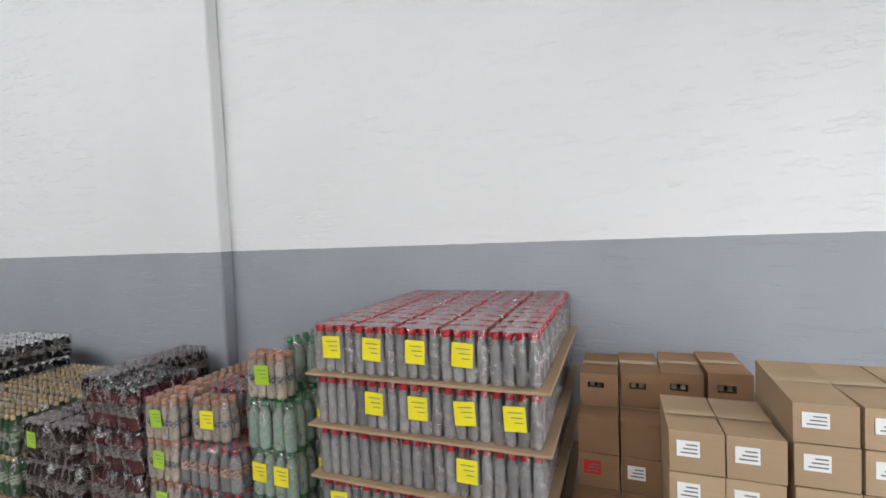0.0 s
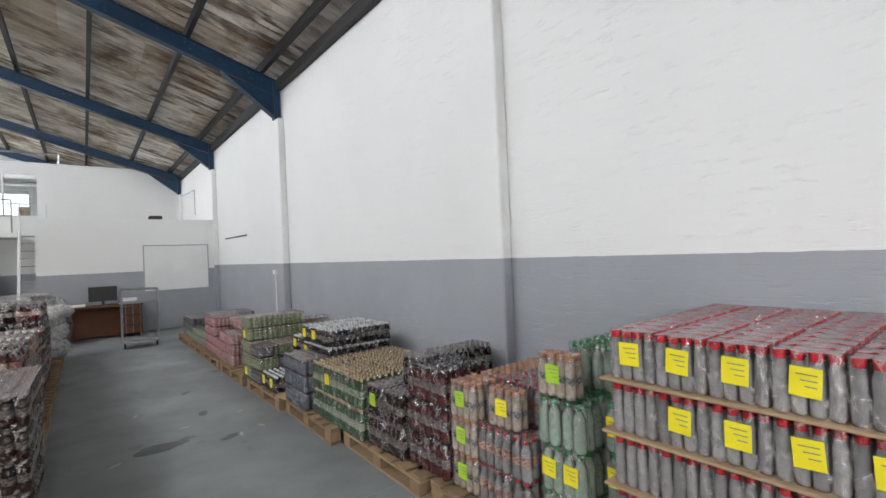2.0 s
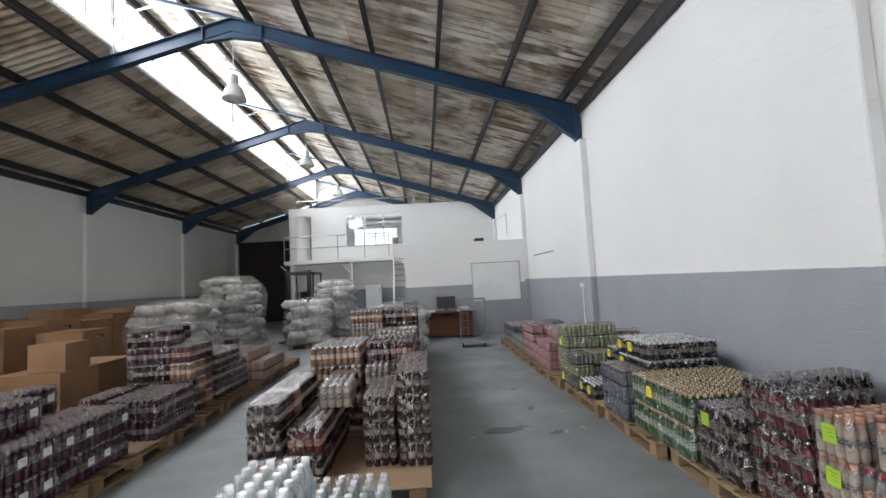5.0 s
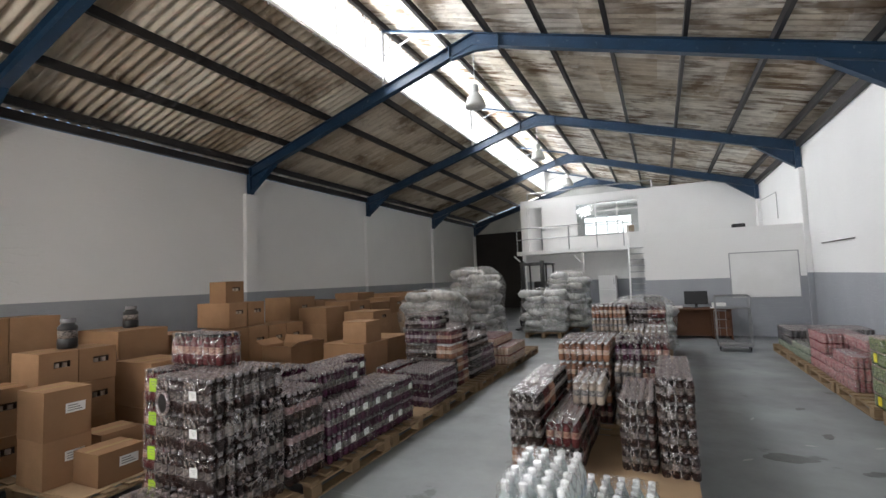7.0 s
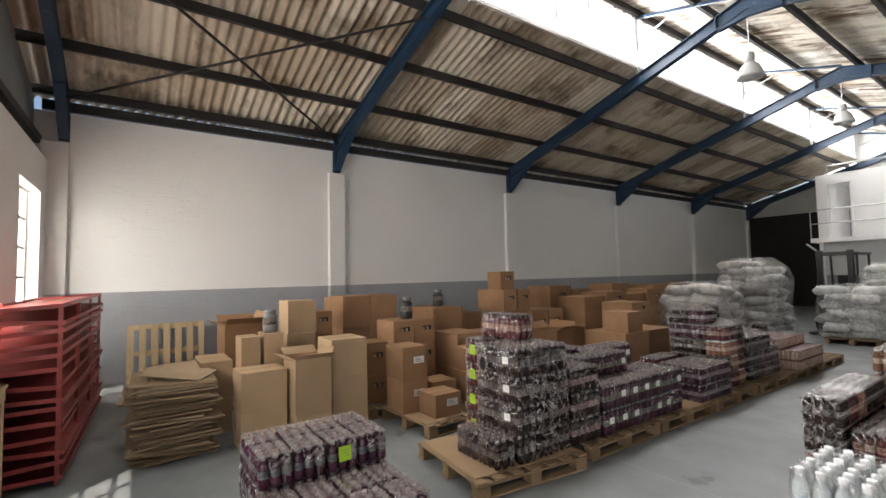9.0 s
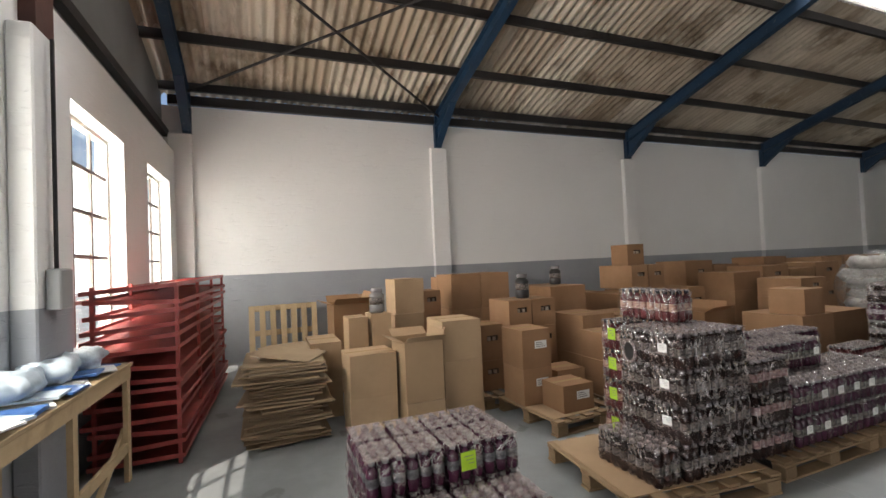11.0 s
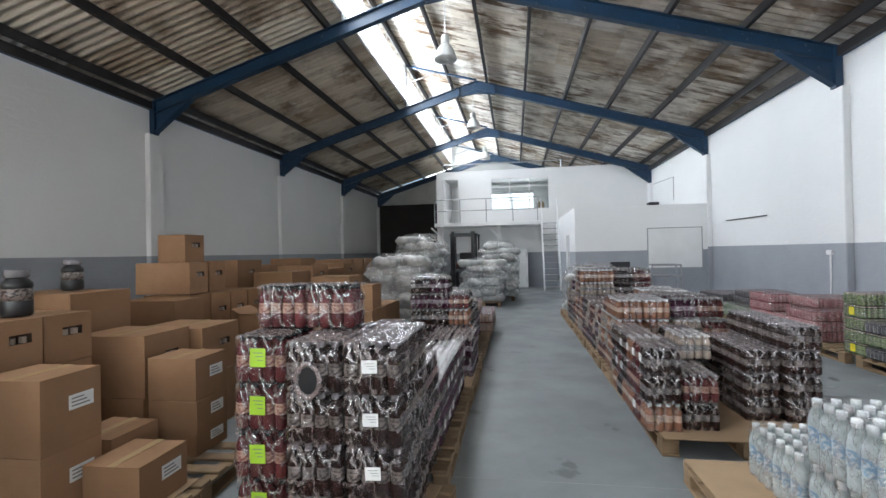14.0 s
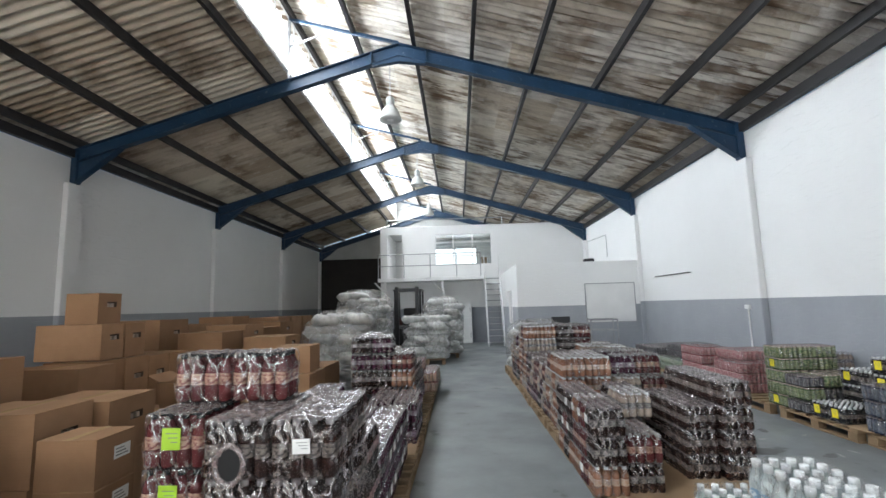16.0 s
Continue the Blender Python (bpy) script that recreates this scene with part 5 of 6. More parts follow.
# ---- balcony, stairs and office front ----
def balcony():
    ob = thing("balcony", "white steel balcony deck with thin railings before the office", "balcony")
    bm = bmesh.new()
    bm_box(bm, 4.2, 8.62, DY, OY - 0.004, DZ - 0.16, DZ - 0.006)
    part("deck", bm, M_WHITE, ob, bevel=0.01)
    for z in (DZ + 0.5, DZ + 0.98):
        bm = bmesh.new()
        bm_rod(bm, (4.2, DY + 0.04, z), (8.5, DY + 0.04, z), 0.02)
        part("rail", bm, M_GALV, ob)
    for x in (4.22, 5.3, 6.4, 7.5, 8.5):
        bm = bmesh.new()
        bm_rod(bm, (x, DY + 0.04, DZ - 0.01), (x, DY + 0.04, DZ + 0.99), 0.02)
        part("rail_post", bm, M_GALV, ob)
    for x in (6.9, 4.5):
        bm = bmesh.new()
        bm_box(bm, x - 0.05, x + 0.05, DY + 0.06, DY + 0.16, 0.0, DZ - 0.161)
        part("support_post", bm, M_WHITE, ob)
        bm = bmesh.new()
        bm_rod(bm, (x, DY + 0.11, DZ - 0.62), (x - 0.45, DY + 0.11, DZ - 0.18), 0.03)
        part("bracket", bm, M_WHITE, ob)


def stairs():
    ob = thing("stairs", "steep white steel stairs up to the balcony", "stairs")
    y0, y1, x0, x1, n = 20.35, 21.55, 8.66, 9.28, 12
    for x in (x0, x1):
        bm = bmesh.new()
        bm_prism(bm, [(y0 - 0.1, 0), (y0 + 0.1, 0), (y1 + 0.1, DZ), (y1 - 0.1, DZ)], "x", x - 0.02, x + 0.02)
        part("stringer", bm, M_WHITE, ob)
        bm = bmesh.new()
        bm_rod(bm, (x, y0 - 0.05, 0.85), (x, y1, DZ + 0.9), 0.018)
        bm_rod(bm, (x, y1, DZ), (x, y1, DZ + 0.9), 0.018)
        bm_rod(bm, (x, y0 - 0.05, 0.02), (x, y0 - 0.05, 0.85), 0.018)
        part("handrail", bm, M_WHITE, ob)
    for i in range(n):
        f = (i + 0.6) / n
        y, z = y0 + (y1 - y0) * f, DZ * f
        bm = bmesh.new()
        bm_box(bm, x0 + 0.021, x1 - 0.021, y - 0.11, y + 0.11, z - 0.03, z)
        part("tread", bm, M_GALV, ob, bevel=0.004)


def office_fittings():
    door = thing("door_1", "white office door standing open on the balcony", "door", kind="structure")
    bm = bmesh.new()
    bm_box(bm, 4.47, 4.51, OY + 0.125, OY + 0.78, DZ, 4.74)
    part("leaf", bm, M_WHITE, door, bevel=0.004)
    for x0, x1 in ((4.40, 4.46), (5.1, 5.16)):
        bm = bmesh.new()
        bm_box(bm, x0, x1, OY - 0.03, OY - 0.002, DZ, 4.84)
        part("door_frame", bm, M_WHITE, door)
    win = thing("window_office", "wide office window above the balcony", "window", kind="structure")
    a, b, lo, hi, y = 6.55, 9.08, 3.36, 4.78, OY + 0.03
    for x in (a, a + 0.8, a + 1.65, b - 0.05):
        bm = bmesh.new()
        bm_box(bm, x, x + 0.05, y, y + 0.05, lo, hi)
        part("mullion", bm, M_WHITE, win)
    for z in (lo, 4.36, hi - 0.05):
        bm = bmesh.new()
        bm_box(bm, a + 0.05, b - 0.05, y + 0.006, y + 0.044, z, z + 0.05)
        part("transom", bm, M_WHITE, win)
    bm = bmesh.new()
    bm_box(bm, a + 0.02, b - 0.02, y + 0.02, y + 0.026, lo + 0.03, hi - 0.03)
    part("pane", bm, M_GLASS, win).visible_shadow = False
    rear = thing("window_rear", "bright window in the office rear wall", "window", kind="structure")
    for x in (6.3, 7.4, 8.55):
        bm = bmesh.new()
        bm_box(bm, x, x + 0.05, 26.42, 26.47, 3.2, 4.75)
        part("mullion", bm, M_WHITE, rear)
    bm = bmesh.new()
    bm_box(bm, 6.35, 8.55, 26.43, 26.46, 4.2, 4.25)
    part("transom", bm, M_WHITE, rear)
    bm = bmesh.new()
    bm_box(bm, 8.55, 8.85, OY + 0.13, OY + 0.16, 3.4, 3.7)
    solid("notice_box", bm, M_CARD_PALE, "small brown box on the office window sill", "box", bevel=0.004)
    # cladding ribs in the end gable
    for i in range(26):
        x = 5.0 + i * 0.16
        z = min(EAVE + SLOPE * min(x, W - x) + 0.02, 6.9)
        bm = bmesh.new()
        bm_box(bm, x, x + 0.05, YE + 0.02, YE + 0.07, 5.14, z)
        solid("cladding_rib", bm, M_CLAD, "pale upright rib of the end gable cladding", "cladding", "cladding ribs", "structure")
    bm = bmesh.new()
    bm_rod(bm, (4.4, 22.6, 5.5), (9.6, 22.6, 5.5), 0.03)
    bm_rod(bm, (4.4, 22.6, 5.14), (4.4, 22.6, 5.5), 0.03)
    bm_rod(bm, (9.6, 22.6, 5.14), (9.6, 22.6, 5.5), 0.03)
    solid("roof_rail", bm, M_GALV, "thin pipe rail on the office roof", "rail", kind="structure")


def whiteboard():
    ob = thing("whiteboard", "large blank whiteboard in an aluminium frame", "whiteboard")
    x0, x1, z0, z1, y = 11.34, 12.83, 0.97, 2.15, 16.2
    bm = bmesh.new()
    bm_box(bm, x0 + 0.02, x1 - 0.02, y - 0.02, y - 0.004, z0 + 0.02, z1 - 0.02)
    part("board", bm, M_WHITE, ob)
    for b in ((x0, x1, z0, z0 + 0.025), (x0, x1, z1 - 0.025, z1)):
        bm = bmesh.new()
        bm_box(bm, b[0], b[1], y - 0.03, y - 0.002, b[2], b[3])
        part("frame_rail", bm, M_GALV, ob, bevel=0.003)
    for x in (x0, x1 - 0.025):
        bm = bmesh.new()
        bm_box(bm, x, x + 0.025, y - 0.03, y - 0.002, z0 + 0.025, z1 - 0.025)
        part("frame_stile", bm, M_GALV, ob)


def desk_corner():
    ob = thing("desk", "dark brown wooden desk against the store room wall", "desk")
    x0, x1, y0, y1 = 9.75, 11.25, 15.45, 16.12
    bm = bmesh.new()
    bm_box(bm, x0, x1, y0, y1, 0.72, 0.76)
    part("desktop", bm, M_BROWNWOOD, ob, bevel=0.005)
    for a, b in ((x0 + 0.02, x0 + 0.06), (x1 - 0.45, x1 - 0.41), (x1 - 0.06, x1 - 0.02)):
        bm = bmesh.new()
        bm_box(bm, a, b, y0 + 0.03, y1 - 0.02, 0, 0.719)
        part("side_panel", bm, M_BROWNWOOD, ob)
    bm = bmesh.new()
    bm_box(bm, x0 + 0.06, x1 - 0.45, y0 + 0.2, y0 + 0.22, 0.05, 0.71)
    part("modesty_panel", bm, M_BROWNWOOD, ob)
    for i in range(3):
        bm = bmesh.new()
        bm_box(bm, x1 - 0.4, x1 - 0.07, y0 + 0.01, y0 + 0.03, 0.08 + i * 0.21, 0.27 + i * 0.21)
        part("drawer", bm, M_BROWNWOOD, ob, bevel=0.004)
    mon = thing("computer_monitor", "black computer monitor on the desk", "monitor", pose(10.5, 15.85, 0.76))
    bm = bmesh.new()
    bm_box(bm, -0.27, 0.27, -0.02, 0.02, 0.09, 0.43)
    part("screen", bm, M_BLACK, mon, bevel=0.006)
    bm = bmesh.new()
    bm_box(bm, -0.03, 0.03, 0.021, 0.05, 0.012, 0.25)
    part("stand", bm, M_BLACK, mon)
    bm = bmesh.new()
    bm_box(bm, -0.13, 0.13, -0.08, 0.1, 0, 0.012)
    part("base", bm, M_BLACK, mon)
    ch = thing("office_chair", "black office chair beside the desk", "chair", pose(9.55, 15.2, 0, 0, 0, 20))
    bm = bmesh.new()
    bm_box(bm, -0.24, 0.24, -0.24, 0.24, 0.44, 0.52)
    part("seat", bm, M_BLACK, ch, bevel=0.03)
    bm = bmesh.new()
    bm_box(bm, -0.22, 0.22, 0.2, 0.27, 0.56, 1.1)
    part("backrest", bm, M_BLACK, ch, bevel=0.03)
    bm = bmesh.new()
    bm_rod(bm, (0, 0, 0.06), (0, 0, 0.44), 0.03)
    bm_rod(bm, (0, 0.2, 0.46), (0, 0.24, 0.6), 0.02)
    part("column", bm, M_BLACK, ch)
    for i in range(5):
        a = i * 2 * math.pi / 5
        bm = bmesh.new()
        bm_rod(bm, (0, 0, 0.08), (0.28 * math.cos(a), 0.28 * math.sin(a), 0.05), 0.02, 6)
        bm_rod(bm, (0.28 * math.cos(a) - 0.012, 0.28 * math.sin(a), 0.028), (0.28 * math.cos(a) + 0.012, 0.28 * math.sin(a), 0.028), 0.028)
        part("castor_leg", bm, M_BLACK, ch)
    for k, (x, y, w, h) in enumerate(((11.0, 15.8, 0.3, 0.12), (10.05, 15.75, 0.24, 0.05), (10.9, 15.6, 0.22, 0.02))):
        bm = bmesh.new()
        bm_box(bm, x - w / 2, x + w / 2, y - 0.11, y + 0.11, 0.762, 0.762 + h)
        solid("desk_tray", bm, M_PAPER, "white paper tray lying on the desk", "tray", "trays on the desk", bevel=0.004)


def trolley():
    """Tall hand trolley of bent tube."""
    ob = thing("trolley", "tall galvanised tube trolley on small wheels", "trolley", pose(11.05, 13.75, 0, 0, 0, -4))
    w, d, h = 0.62, 0.42, 1.16
    for y in (-d / 2, d / 2):
        bm = bmesh.new()
        for p, q in (((-w / 2, y, 0.12), (-w / 2, y, h)), ((w / 2, y, 0.12), (w / 2, y, h)), ((-w / 2, y, h), (w / 2, y, h)), ((-w / 2, y, 0.12), (w / 2, y, 0.12)), ((-w / 2, y, h * 0.78), (w / 2, y, h * 0.78))):
            bm_rod(bm, p, q, 0.017)
        part("end_hoop", bm, M_GALV, ob)
    for i in range(5):
        bm = bmesh.new()
        x = -w / 2 + w * (i + 0.5) / 5
        bm_rod(bm, (x, d / 2, 0.12), (x, d / 2, h * 0.78), 0.006, 6)
        part("bar", bm, M_GALV, ob)
    bm = bmesh.new()
    bm_box(bm, -w / 2, w / 2, -d / 2, d / 2, 0.10, 0.115)
    part("platform", bm, M_GALV, ob)
    for x in (-w / 2 + 0.04, w / 2 - 0.04):
        for y in (-d / 2 + 0.04, d / 2 - 0.04):
            bm = bmesh.new()
            bm_rod(bm, (x - 0.014, y, 0.045), (x + 0.014, y, 0.045), 0.045, 12)
            bm_box(bm, x - 0.02, x + 0.02, y - 0.01, y + 0.01, 0.06, 0.1)
            part("wheel", bm, M_BLACK, ob)


def high_bay_lamp(x, y, z, m_reach):
    ob = thing("high_bay_lamp", "grey metal high-bay lamp hanging from the roof", "lamp", pose(x, y, z), "high-bay lamps")
    bm = bmesh.new()
    bm_lathe(bm, [(0.24, 0.0), (0.235, 0.03), (0.17, 0.22), (0.10, 0.30), (0.09, 0.31)], 20)
    part("shade", bm, M_CLAD, ob, smooth=True)
    bm = bmesh.new()
    bm_lathe(bm, [(0.085, 0.312), (0.09, 0.34), (0.09, 0.48), (0.06, 0.52)], 14)
    part("gear_housing", bm, M_CLAD, ob)
    bm = bmesh.new()
    bm_rod(bm, (0, 0, 0.52), (0, 0, m_reach), 0.008, 6)
    part("hanger", bm, M_GALV, ob)
    bm = bmesh.new()
    bm_lathe(bm, [(0.06, -0.004), (0.08, 0.004)], 14)
    part("bulb", bm, M_WHITE, ob)


# ---- wrapped sacks ----
def sack_mesh(seed, w, l, h):
    r = random.Random(seed)
    bm = bmesh.new()
    nx, ny = 10, 8
    grid = {}
    for s in (1, -1):
        for i in range(nx + 1):
            for j in range(ny + 1):
                u, v = 2 * i / nx - 1, 2 * j / ny - 1
                if s < 0 and (abs(u) == 1 or abs(v) == 1):
                    grid[s, i, j] = grid[1, i, j]
                    continue
                k = (max(0.0, 1 - u ** 8) * max(0.0, 1 - v ** 8)) ** 0.24
                z = s * h / 2 * k + r.gauss(0, 0.009)
                grid[s, i, j] = bm.verts.new((u * w / 2 * (1 - 0.05 * v * v) + r.gauss(0, 0.008), v * l / 2 * (1 - 0.05 * u * u) + r.gauss(0, 0.008), z + h / 2))
        for i in range(nx):
            for j in range(ny):
                bm.faces.new((grid[s, i, j], grid[s, i + 1, j], grid[s, i + 1, j + 1], grid[s, i, j + 1])).smooth = True
    return bm


def sack_cloth(name, c, d):
    k = Mat(name, 0.32, 0, 0.5)
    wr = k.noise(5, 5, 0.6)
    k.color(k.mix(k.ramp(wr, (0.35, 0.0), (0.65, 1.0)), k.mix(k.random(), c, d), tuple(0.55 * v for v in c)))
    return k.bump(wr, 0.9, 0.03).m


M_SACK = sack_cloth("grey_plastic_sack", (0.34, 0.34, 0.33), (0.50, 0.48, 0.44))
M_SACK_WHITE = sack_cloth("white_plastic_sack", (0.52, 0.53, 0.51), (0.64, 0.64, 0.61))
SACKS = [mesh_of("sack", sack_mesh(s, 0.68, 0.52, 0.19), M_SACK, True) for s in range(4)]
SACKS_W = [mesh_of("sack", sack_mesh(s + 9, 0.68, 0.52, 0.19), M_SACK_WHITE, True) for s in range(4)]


def wrap_mesh(seed, w, l, h):
    """Loose wrap round a pile, slumped and creased."""
    r = random.Random(seed)
    bm = bmesh.new()
    n, rings = 36, []
    levels = [0.04, 0.16, 0.3, 0.45, 0.6, 0.74, 0.86, 0.95, 1.0]
    for f in levels:
        s = 1.0 if f < 0.8 else 1.0 - 1.6 * (f - 0.8) ** 1.3 * 2.2
        row = []
        for i in range(n):
            a = 2 * math.pi * i / n
            c, sn = math.cos(a), math.sin(a)
            k = (abs(c) ** 6 + abs(sn) ** 6) ** (-1 / 6)
            j = 1 + 0.035 * math.sin(3 * a + f * 9 + seed) + r.gauss(0, 0.012)
            row.append(bm.verts.new((c * k * w / 2 * s * j, sn * k * l / 2 * s * j, f * h + r.gauss(0, 0.012))))
        rings.append(row)
    for a, b in zip(rings, rings[1:]):
        for i in range(n):
            bm.faces.new((a[i], a[(i + 1) % n], b[(i + 1) % n], b[i])).smooth = True
    bm.faces.new(rings[-1])
    return bm


def sack_pile(x, y, layers, turn, white, words, wrap=True, base=True):
    if base:
        pallet(pose(x, y, 0, 0, 0, turn), "wooden pallet under wrapped sacks")
    ob = thing("sack_pile", words, "sacks", pose(x, y, 0.148, 0, 0, turn), "wrapped sack piles")
    r = random.Random(int(x * 100 + y * 10))
    step = 0.165
    for k in range(layers):
        for i, j in ((-1, -1), (-1, 1), (1, -1), (1, 1)):
            if k == layers - 1 and r.random() < 0.35:
                continue
            s = new("sack", r.choice(SACKS_W if r.random() < (0.85 if white else 0.3) else SACKS))
            s.parent = ob
            a = 90 * (k % 2)
            p, q = (0.3, 0.25) if a == 0 else (0.25, 0.3)
            s.matrix_local = pose(i * p * 0.95 + r.gauss(0, 0.045), j * q * 0.97 + r.gauss(0, 0.045), k * step - 0.01, r.gauss(0, 3), r.gauss(0, 3), a + r.gauss(0, 9))
    if wrap:
        part("plastic_wrap", wrap_mesh(int(x * 7 + y), 1.31, 1.2, layers * step + 0.08), M_WRAP, ob, "crinkled clear plastic wrap", smooth=True)


def forklift():
    ob = thing("forklift", "black forklift parked behind the sacks", "forklift", pose(5.85, 17.6, 0, 0, 0, 0))
    bm = bmesh.new()
    bm_box(bm, -0.5, 0.5, -0.2, 1.3, 0.25, 0.95)
    part("body", bm, M_BLACK, ob, bevel=0.06)
    bm = bmesh.new()
    bm_box(bm, -0.48, 0.48, 0.9, 1.35, 0.96, 1.2)
    part("counterweight", bm, M_RUST, ob, bevel=0.05)
    for x in (-0.42, 0.42):
        for y in (-0.25, 1.0):
            bm = bmesh.new()
            bm_rod(bm, (x, y, 0.96), (x, y + 0.08 * (1 if y < 0 else -1), 2.12), 0.03)
            part("cab_post", bm, M_BLACK, ob)
    bm = bmesh.new()
    bm_box(bm, -0.48, 0.48, -0.22, 1.0, 2.121, 2.18)
    part("overhead_guard", bm, M_BLACK, ob, bevel=0.02)
    for x in (-0.33, 0.33):
        bm = bmesh.new()
        bm_box(bm, x - 0.06, x + 0.06, -0.42, -0.26, 0.06, 2.25)
        part("mast_rail", bm, M_BLACK, ob, bevel=0.01)
        bm = bmesh.new()
        bm_box(bm, x - 0.06, x + 0.06, -1.3, -0.43, 0.05, 0.09)
        part("fork", bm, M_BLACK, ob)
    bm = bmesh.new()
    bm_box(bm, -0.27, 0.27, -0.4, -0.34, 2.1, 2.2)
    part("mast_tie", bm, M_BLACK, ob)
    bm = bmesh.new()
    bm_box(bm, -0.25, 0.25, 0.35, 0.85, 0.955, 1.1)
    bm_box(bm, -0.25, 0.25, 0.72, 0.86, 1.1, 1.55)
    part("seat", bm, M_BLACK, ob, bevel=0.03)
    for x in (-0.46, 0.46):
        for y, rr in ((0.05, 0.28), (1.05, 0.23)):
            bm = bmesh.new()
            bm_rod(bm, (x - 0.09, y, rr), (x + 0.09, y, rr), rr, 18)
            part("wheel", bm, M_BLACK, ob)


def fridge():
    ob = thing("fridge", "white upright fridge under the balcony", "fridge", pose(7.75, 21.9, 0))
    bm = bmesh.new()
    bm_box(bm, -0.33, 0.33, -0.3, 0.3, 0.03, 1.65)
    part("body", bm, M_WHITE, ob, bevel=0.015)
    for z0, z1 in ((0.05, 1.1), (1.115, 1.64)):
        bm = bmesh.new()
        bm_box(bm, -0.325, 0.325, -0.34, -0.302, z0, z1)
        d = part("door", bm, M_WHITE, ob, bevel=0.008)
        bm = bmesh.new()
        bm_box(bm, 0.25, 0.275, -0.37, -0.341, z0 + 0.2, z0 + 0.42)
        part("handle", bm, M_GALV, d)


# ---- the front corner ----
def tray_rack(m, length, depth, h, n, words):
    """Stacked red steel trays between corner posts; the origin is a lower corner, the length runs along -x."""
    ob = thing("tray_rack", words, "rack", m)
    for x in (0.0, -0.34 * length, -0.67 * length, -length):
        for y in (0.0, -depth):
            bm = bmesh.new()
            bm_box(bm, x - 0.016, x + 0.016, y - 0.016, y + 0.016, 0, h)
            part("post", bm, M_RED, ob)
    r = random.Random(5)
    for k in range(n):
        z = 0.07 + k * (h - 0.10) / (n - 1)
        tilt, dip = r.uniform(-4.0, 4.0), r.uniform(-0.6, 0.6)
        put = pose(-length / 2, -depth / 2 + r.uniform(-0.03, 0.03), z, tilt, dip, 0)
        bm = bmesh.new()
        bm_box(bm, -length / 2 - 0.05, length / 2 + 0.05, -depth / 2 - 0.06, depth / 2 + 0.024, 0, 0.006)
        tray = part("tray", bm, M_RED, ob)
        tray.matrix_local = put
        for a, b, c, d in ((-length / 2 - 0.05, length / 2 + 0.05, depth / 2 + 0.025, depth / 2 + 0.031), (-length / 2 - 0.05, length / 2 + 0.05, -depth / 2 - 0.068, -depth / 2 - 0.061),
                           (-length / 2 - 0.058, -length / 2 - 0.051, -depth / 2 - 0.06, depth / 2 + 0.024), (length / 2 + 0.051, length / 2 + 0.058, -depth / 2 - 0.06, depth / 2 + 0.024)):
            bm = bmesh.new()
            bm_box(bm, a, b, c, d, -0.004, 0.034)
            part("rim", bm, M_RED, tray)


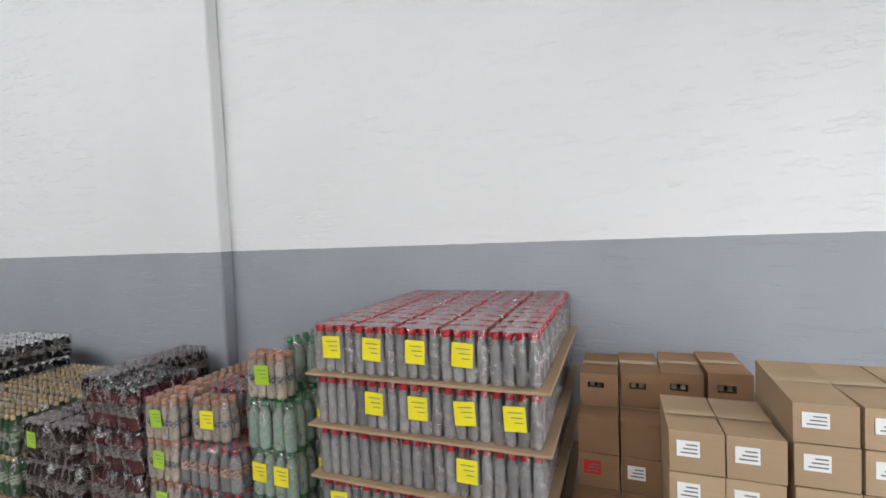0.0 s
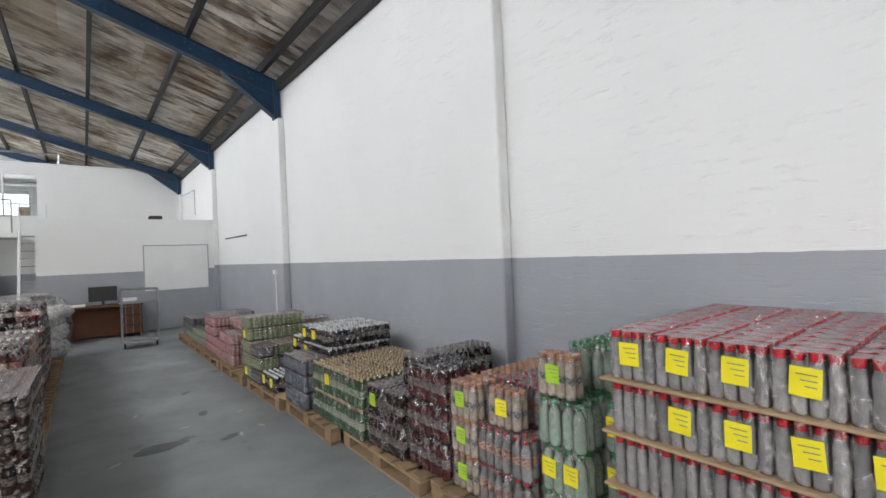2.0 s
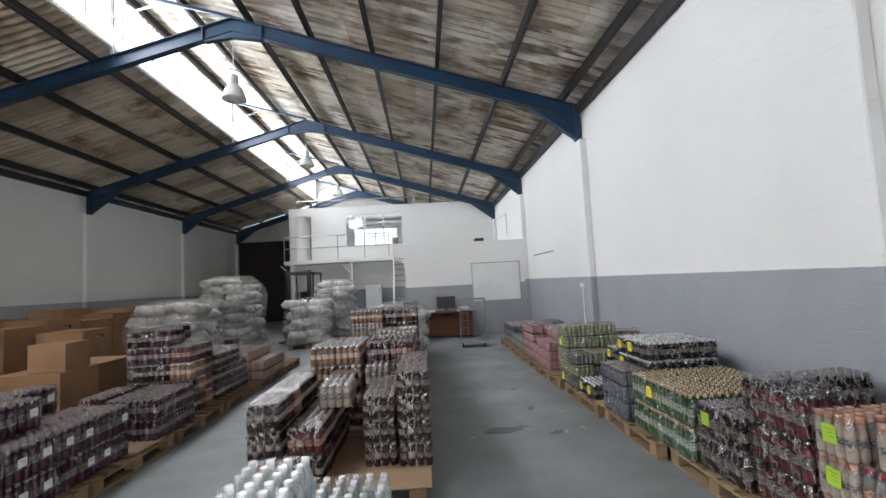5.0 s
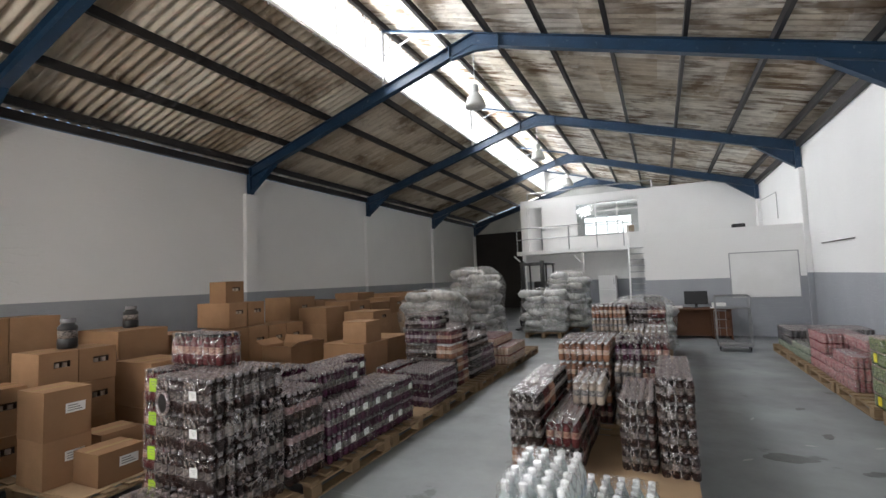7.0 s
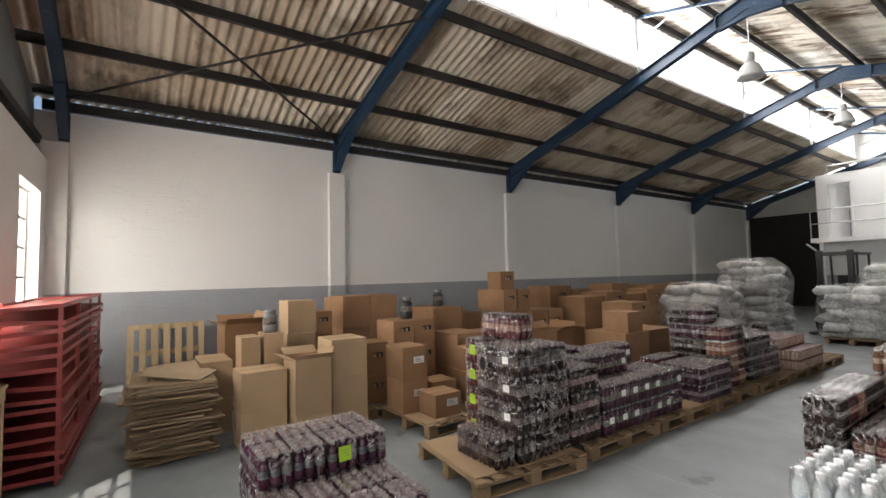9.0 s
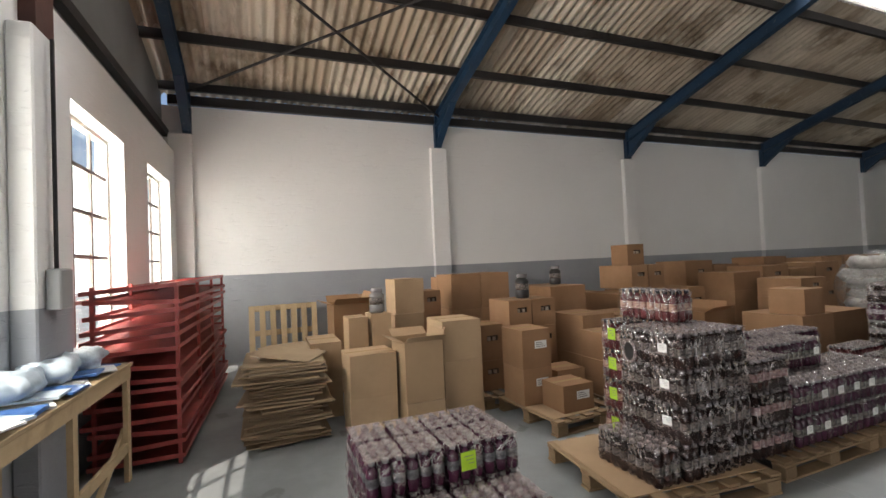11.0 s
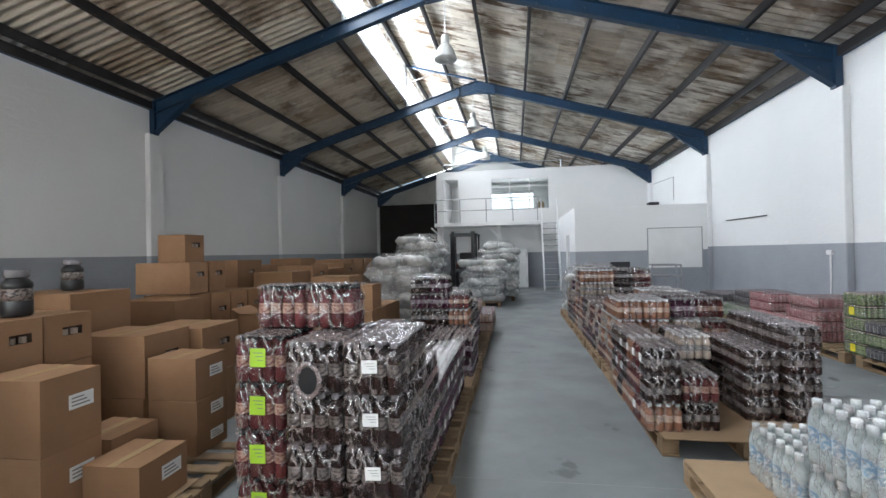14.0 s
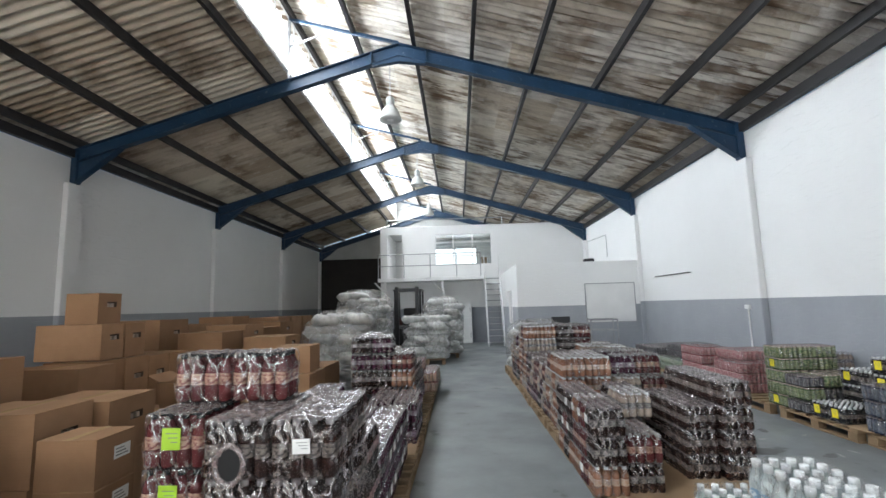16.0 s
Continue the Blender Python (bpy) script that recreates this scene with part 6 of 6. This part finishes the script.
def work_table():
    at = pose(4.62, 0.67, 0, 0, 0, -3)
    ob = thing("work_table", "pale pine work table with braced legs", "table", at)
    x0, x1, y0, y1, h = 0.0, 2.3, -0.44, 0.0, 0.96
    bm = bmesh.new()
    bm_box(bm, x0, x1, y0, y1, h - 0.03, h)
    part("tabletop", bm, M_PINE, ob, bevel=0.004)
    for y in (y0 + 0.03, y1 - 0.03):
        bm = bmesh.new()
        bm_box(bm, x0 + 0.02, x1 - 0.02, y - 0.018, y + 0.018, h - 0.13, h - 0.031)
        part("apron", bm, M_PINE, ob)
        for x in (x0 + 0.08, x0 + 1.1, x1 - 0.08):
            bm = bmesh.new()
            bm_box(bm, x - 0.035, x + 0.035, y - 0.018, y + 0.018, 0, h - 0.131)
            part("leg", bm, M_PINE, ob)
        bm = bmesh.new()
        bm_box(bm, x0 + 0.12, x0 + 1.06, y - 0.014, y + 0.014, 0.24, 0.32)
        part("stretcher", bm, M_PINE, ob)
    bm = bmesh.new()
    bm_box(bm, -0.03, 0.03, -0.015, 0.015, 0, 0.78, pose(x0 + 0.72, y1 - 0.065, 0.03, 0, -62, 0))
    part("brace", bm, M_PINE, ob)
    r = random.Random(3)
    cloth = plastic("pale_blue_plastic", (0.50, 0.60, 0.68), 0.35)
    blue = plastic("blue_folder", (0.05, 0.14, 0.38), 0.35)
    for i in range(14):
        x, y = x0 + 0.16 + 0.15 * i, r.uniform(y0 + 0.16, y1 - 0.14)
        bm = bmesh.new()
        v = bm_box(bm, -0.17, 0.17, -0.11, 0.11, 0, 0.01)
        for c in v:
            c.co.z += abs(r.gauss(0, 0.006)) if c.co.z > 0.005 else 0.0
        solid("folder", bm, (blue, cloth, M_PAPER)[i % 3], "printed plastic packaging sheet lying on the work table", "packaging", "sheets on the table", m=at @ pose(x, y, h + 0.001 + 0.011 * (i % 4), 0, 0, r.uniform(60, 120)))
    for x, y, s in ((0.3, -0.26, 1.15), (0.72, -0.3, 1.3), (1.2, -0.3, 1.2)):
        bm = sack_mesh(int(x * 10), 0.42 * s, 0.26 * s, 0.10 * s)
        for v in bm.verts:
            v.co += Vector((r.gauss(0, 0.012), r.gauss(0, 0.012), abs(r.gauss(0, 0.012))))
        solid("plastic_bag", bm, cloth, "crumpled pale plastic bag on the work table", "bag", "bags on the table", m=at @ pose(x, y, h + 0.045, 0, 0, 12), smooth=True)
    sw = thing("switch_box", "grey electrical switch box on the pillar", "switch box", pose(5.3, 0.36 - 0.03 * 5.3 + 0.156, 1.62, 0, 0, -1.72))
    bm = bmesh.new()
    bm_box(bm, -0.1, 0.1, 0, 0.09, -0.14, 0.14)
    part("case", bm, M_GREYBOARD, sw, bevel=0.01)
    bm = bmesh.new()
    bm_rod(bm, (0, 0.03, 0.14), (0, 0.03, 1.75), 0.014)
    part("conduit", bm, M_BLACK, sw)


def flattened_cartons():
    ob = thing("flattened_carton_pile", "leaning pile of flattened brown cartons on the floor", "cardboard")
    r = random.Random(8)
    z = 0.0
    for k in range(36):
        w, l = r.uniform(0.75, 1.0), r.uniform(0.6, 0.78)
        t = r.uniform(0.010, 0.030)
        bm = bmesh.new()
        vs = bm_box(bm, -w / 2, w / 2, -l / 2, l / 2, 0, min(t, 0.016))
        for v in vs:
            v.co.x += r.gauss(0, 0.012)
            v.co.y += r.gauss(0, 0.012)
        sh = part("sheet", bm, M_CARD_OLD, ob)
        sh.matrix_local = pose(4.08 + r.gauss(0, 0.03) + 0.004 * k, 1.92 + r.gauss(0, 0.03), z, 0.6 * math.sin(k), r.gauss(0, 0.5), r.gauss(0, 4))
        z += t + 0.003
    for k in range(4):
        bm = bmesh.new()
        bm_box(bm, -0.3, 0.3, -0.22, 0.22, 0, 0.006)
        sh = part("sheet", bm, M_CARD_OLD, ob)
        sh.matrix_local = pose(4.0 + 0.12 * k, 1.95, z + 0.006 + 0.01 * k, r.gauss(0, 2), 6, 20 * k)


def jar(x, y, z, r0, h, mat, words):
    ob = thing("jar", words, "jar", pose(x, y, z), "jars on the cartons")
    bm = bmesh.new()
    bm_lathe(bm, [(r0 * 0.9, 0), (r0, 0.015), (r0, h * 0.30), (r0 * 0.96, h * 0.33), (r0 * 0.96, h * 0.62), (r0, h * 0.65), (r0 * 0.97, h * 0.72), (r0 * 0.72, h * 0.80), (r0 * 0.66, h * 0.84)], 18)
    part("bottle", bm, mat, ob, smooth=True)
    bm = bmesh.new()
    bm_lathe(bm, [(r0 * 0.74, h * 0.841), (r0 * 0.76, h * 0.86), (r0 * 0.76, h * 0.985), (r0 * 0.70, h)], 18)
    part("lid", bm, C_GREY, ob)
    bm = bmesh.new()
    bm_lathe(bm, [(r0 * 0.975, h * 0.34), (r0 * 0.975, h * 0.60)], 18)
    part("label_band", bm, L_DARK, ob)


def wall_fittings():
    ob = thing("socket_box", "white socket box and conduit on the wall pillar", "socket", pose(W, 10.9, 0))
    bm = bmesh.new()
    bm_box(bm, -0.05, -0.002, 0.1, 0.24, 1.38, 1.46)
    part("box", bm, M_WHITE, ob, bevel=0.005)
    bm = bmesh.new()
    bm_rod(bm, (-0.02, 0.17, 0.25), (-0.02, 0.17, 1.38), 0.014)
    part("conduit", bm, M_WHITE, ob)
    bm = bmesh.new()
    bm_rod(bm, (XR - 0.04, 15.2, 2.24), (XR - 0.04, 13.26, 2.23), 0.012, 6)
    solid("wall_hook_bar", bm, M_PURLIN, "thin dark metal bar fixed to the white wall", "bar")
    bm = bmesh.new()
    for p, q in (((XR - 0.02, 21.56, 4.12), (XR - 0.02, 19.19, 4.04)), ((XR - 0.02, 19.19, 4.04), (XR - 0.02, 19.19, 3.23))):
        bm_rod(bm, p, q, 0.01, 6)
    solid("wall_cable", bm, M_GREYBOARD, "thin grey cable clipped to the white wall", "cable")
    bm = bmesh.new()
    bm_box(bm, 11.55, 11.85, 16.7, 16.95, 2.812, 2.95)
    solid("siren_box", bm, M_BLACK, "small dark box on the store room roof", "box", bevel=0.02)


def mouldings():
    """Window strip in the store room side."""
    win = thing("window_store", "narrow window in the store room side wall", "window", kind="structure")
    for y in (17.6, 18.36):
        bm = bmesh.new()
        bm_box(bm, 9.29, 9.36, y, y + 0.04, 0.95, 2.05)
        part("jamb", bm, M_WHITE, win)
    bm = bmesh.new()
    bm_box(bm, 9.37, 9.38, 17.64, 18.36, 0.95, 2.05)
    part("pane", bm, M_GLASS, win).visible_shadow = False


balcony()
stairs()
office_fittings()
whiteboard()
desk_corner()
trolley()
for x, y in ((6.2, 11.6), (6.3, 17.0), (6.35, 22.0)):
    z = 5.58
    high_bay_lamp(x, y, z, EAVE + SLOPE * (W - x) - z)
sack_pile(5.3, 11.0, 8, 4, False, "tall pallet of grey plastic sacks in clear wrap")
sack_pile(5.15, 13.9, 11, -5, False, "very tall pallet of grey plastic sacks in wrap")
sack_pile(6.6, 15.6, 7, 3, True, "pallet of white plastic sacks in clear wrap")
sack_pile(7.0, 17.2, 10, 0, True, "tall pallet of white sacks in clear wrap")
sack_pile(9.3, 13.15, 6, 0, True, "pallet of white sacks under loose clear plastic", base=False)
forklift()
fridge()
tray_rack(pose(4.5, 0.99, 0, 0, 0, -3), 3.1, 0.64, 1.6, 14, "stack of red painted steel trays by the windows")
work_table()
flattened_cartons()
pallet(pose(0.11, 2.1, 0.515, 0, 83, 0), "pale new pallet leaning upright on the wall", new_wood=True)
jar(4.3, 4.74, 1.196, 0.085, 0.30, M_BLACK, "large black plastic jar on a carton")
jar(3.6, 5.75, 1.286, 0.085, 0.27, M_BLACK, "black plastic jar standing on a carton")
jar(4.17, 2.91, 1.156, 0.085, 0.27, CLEARB, "clear plastic jug standing on a carton")
wall_fittings()
mouldings()
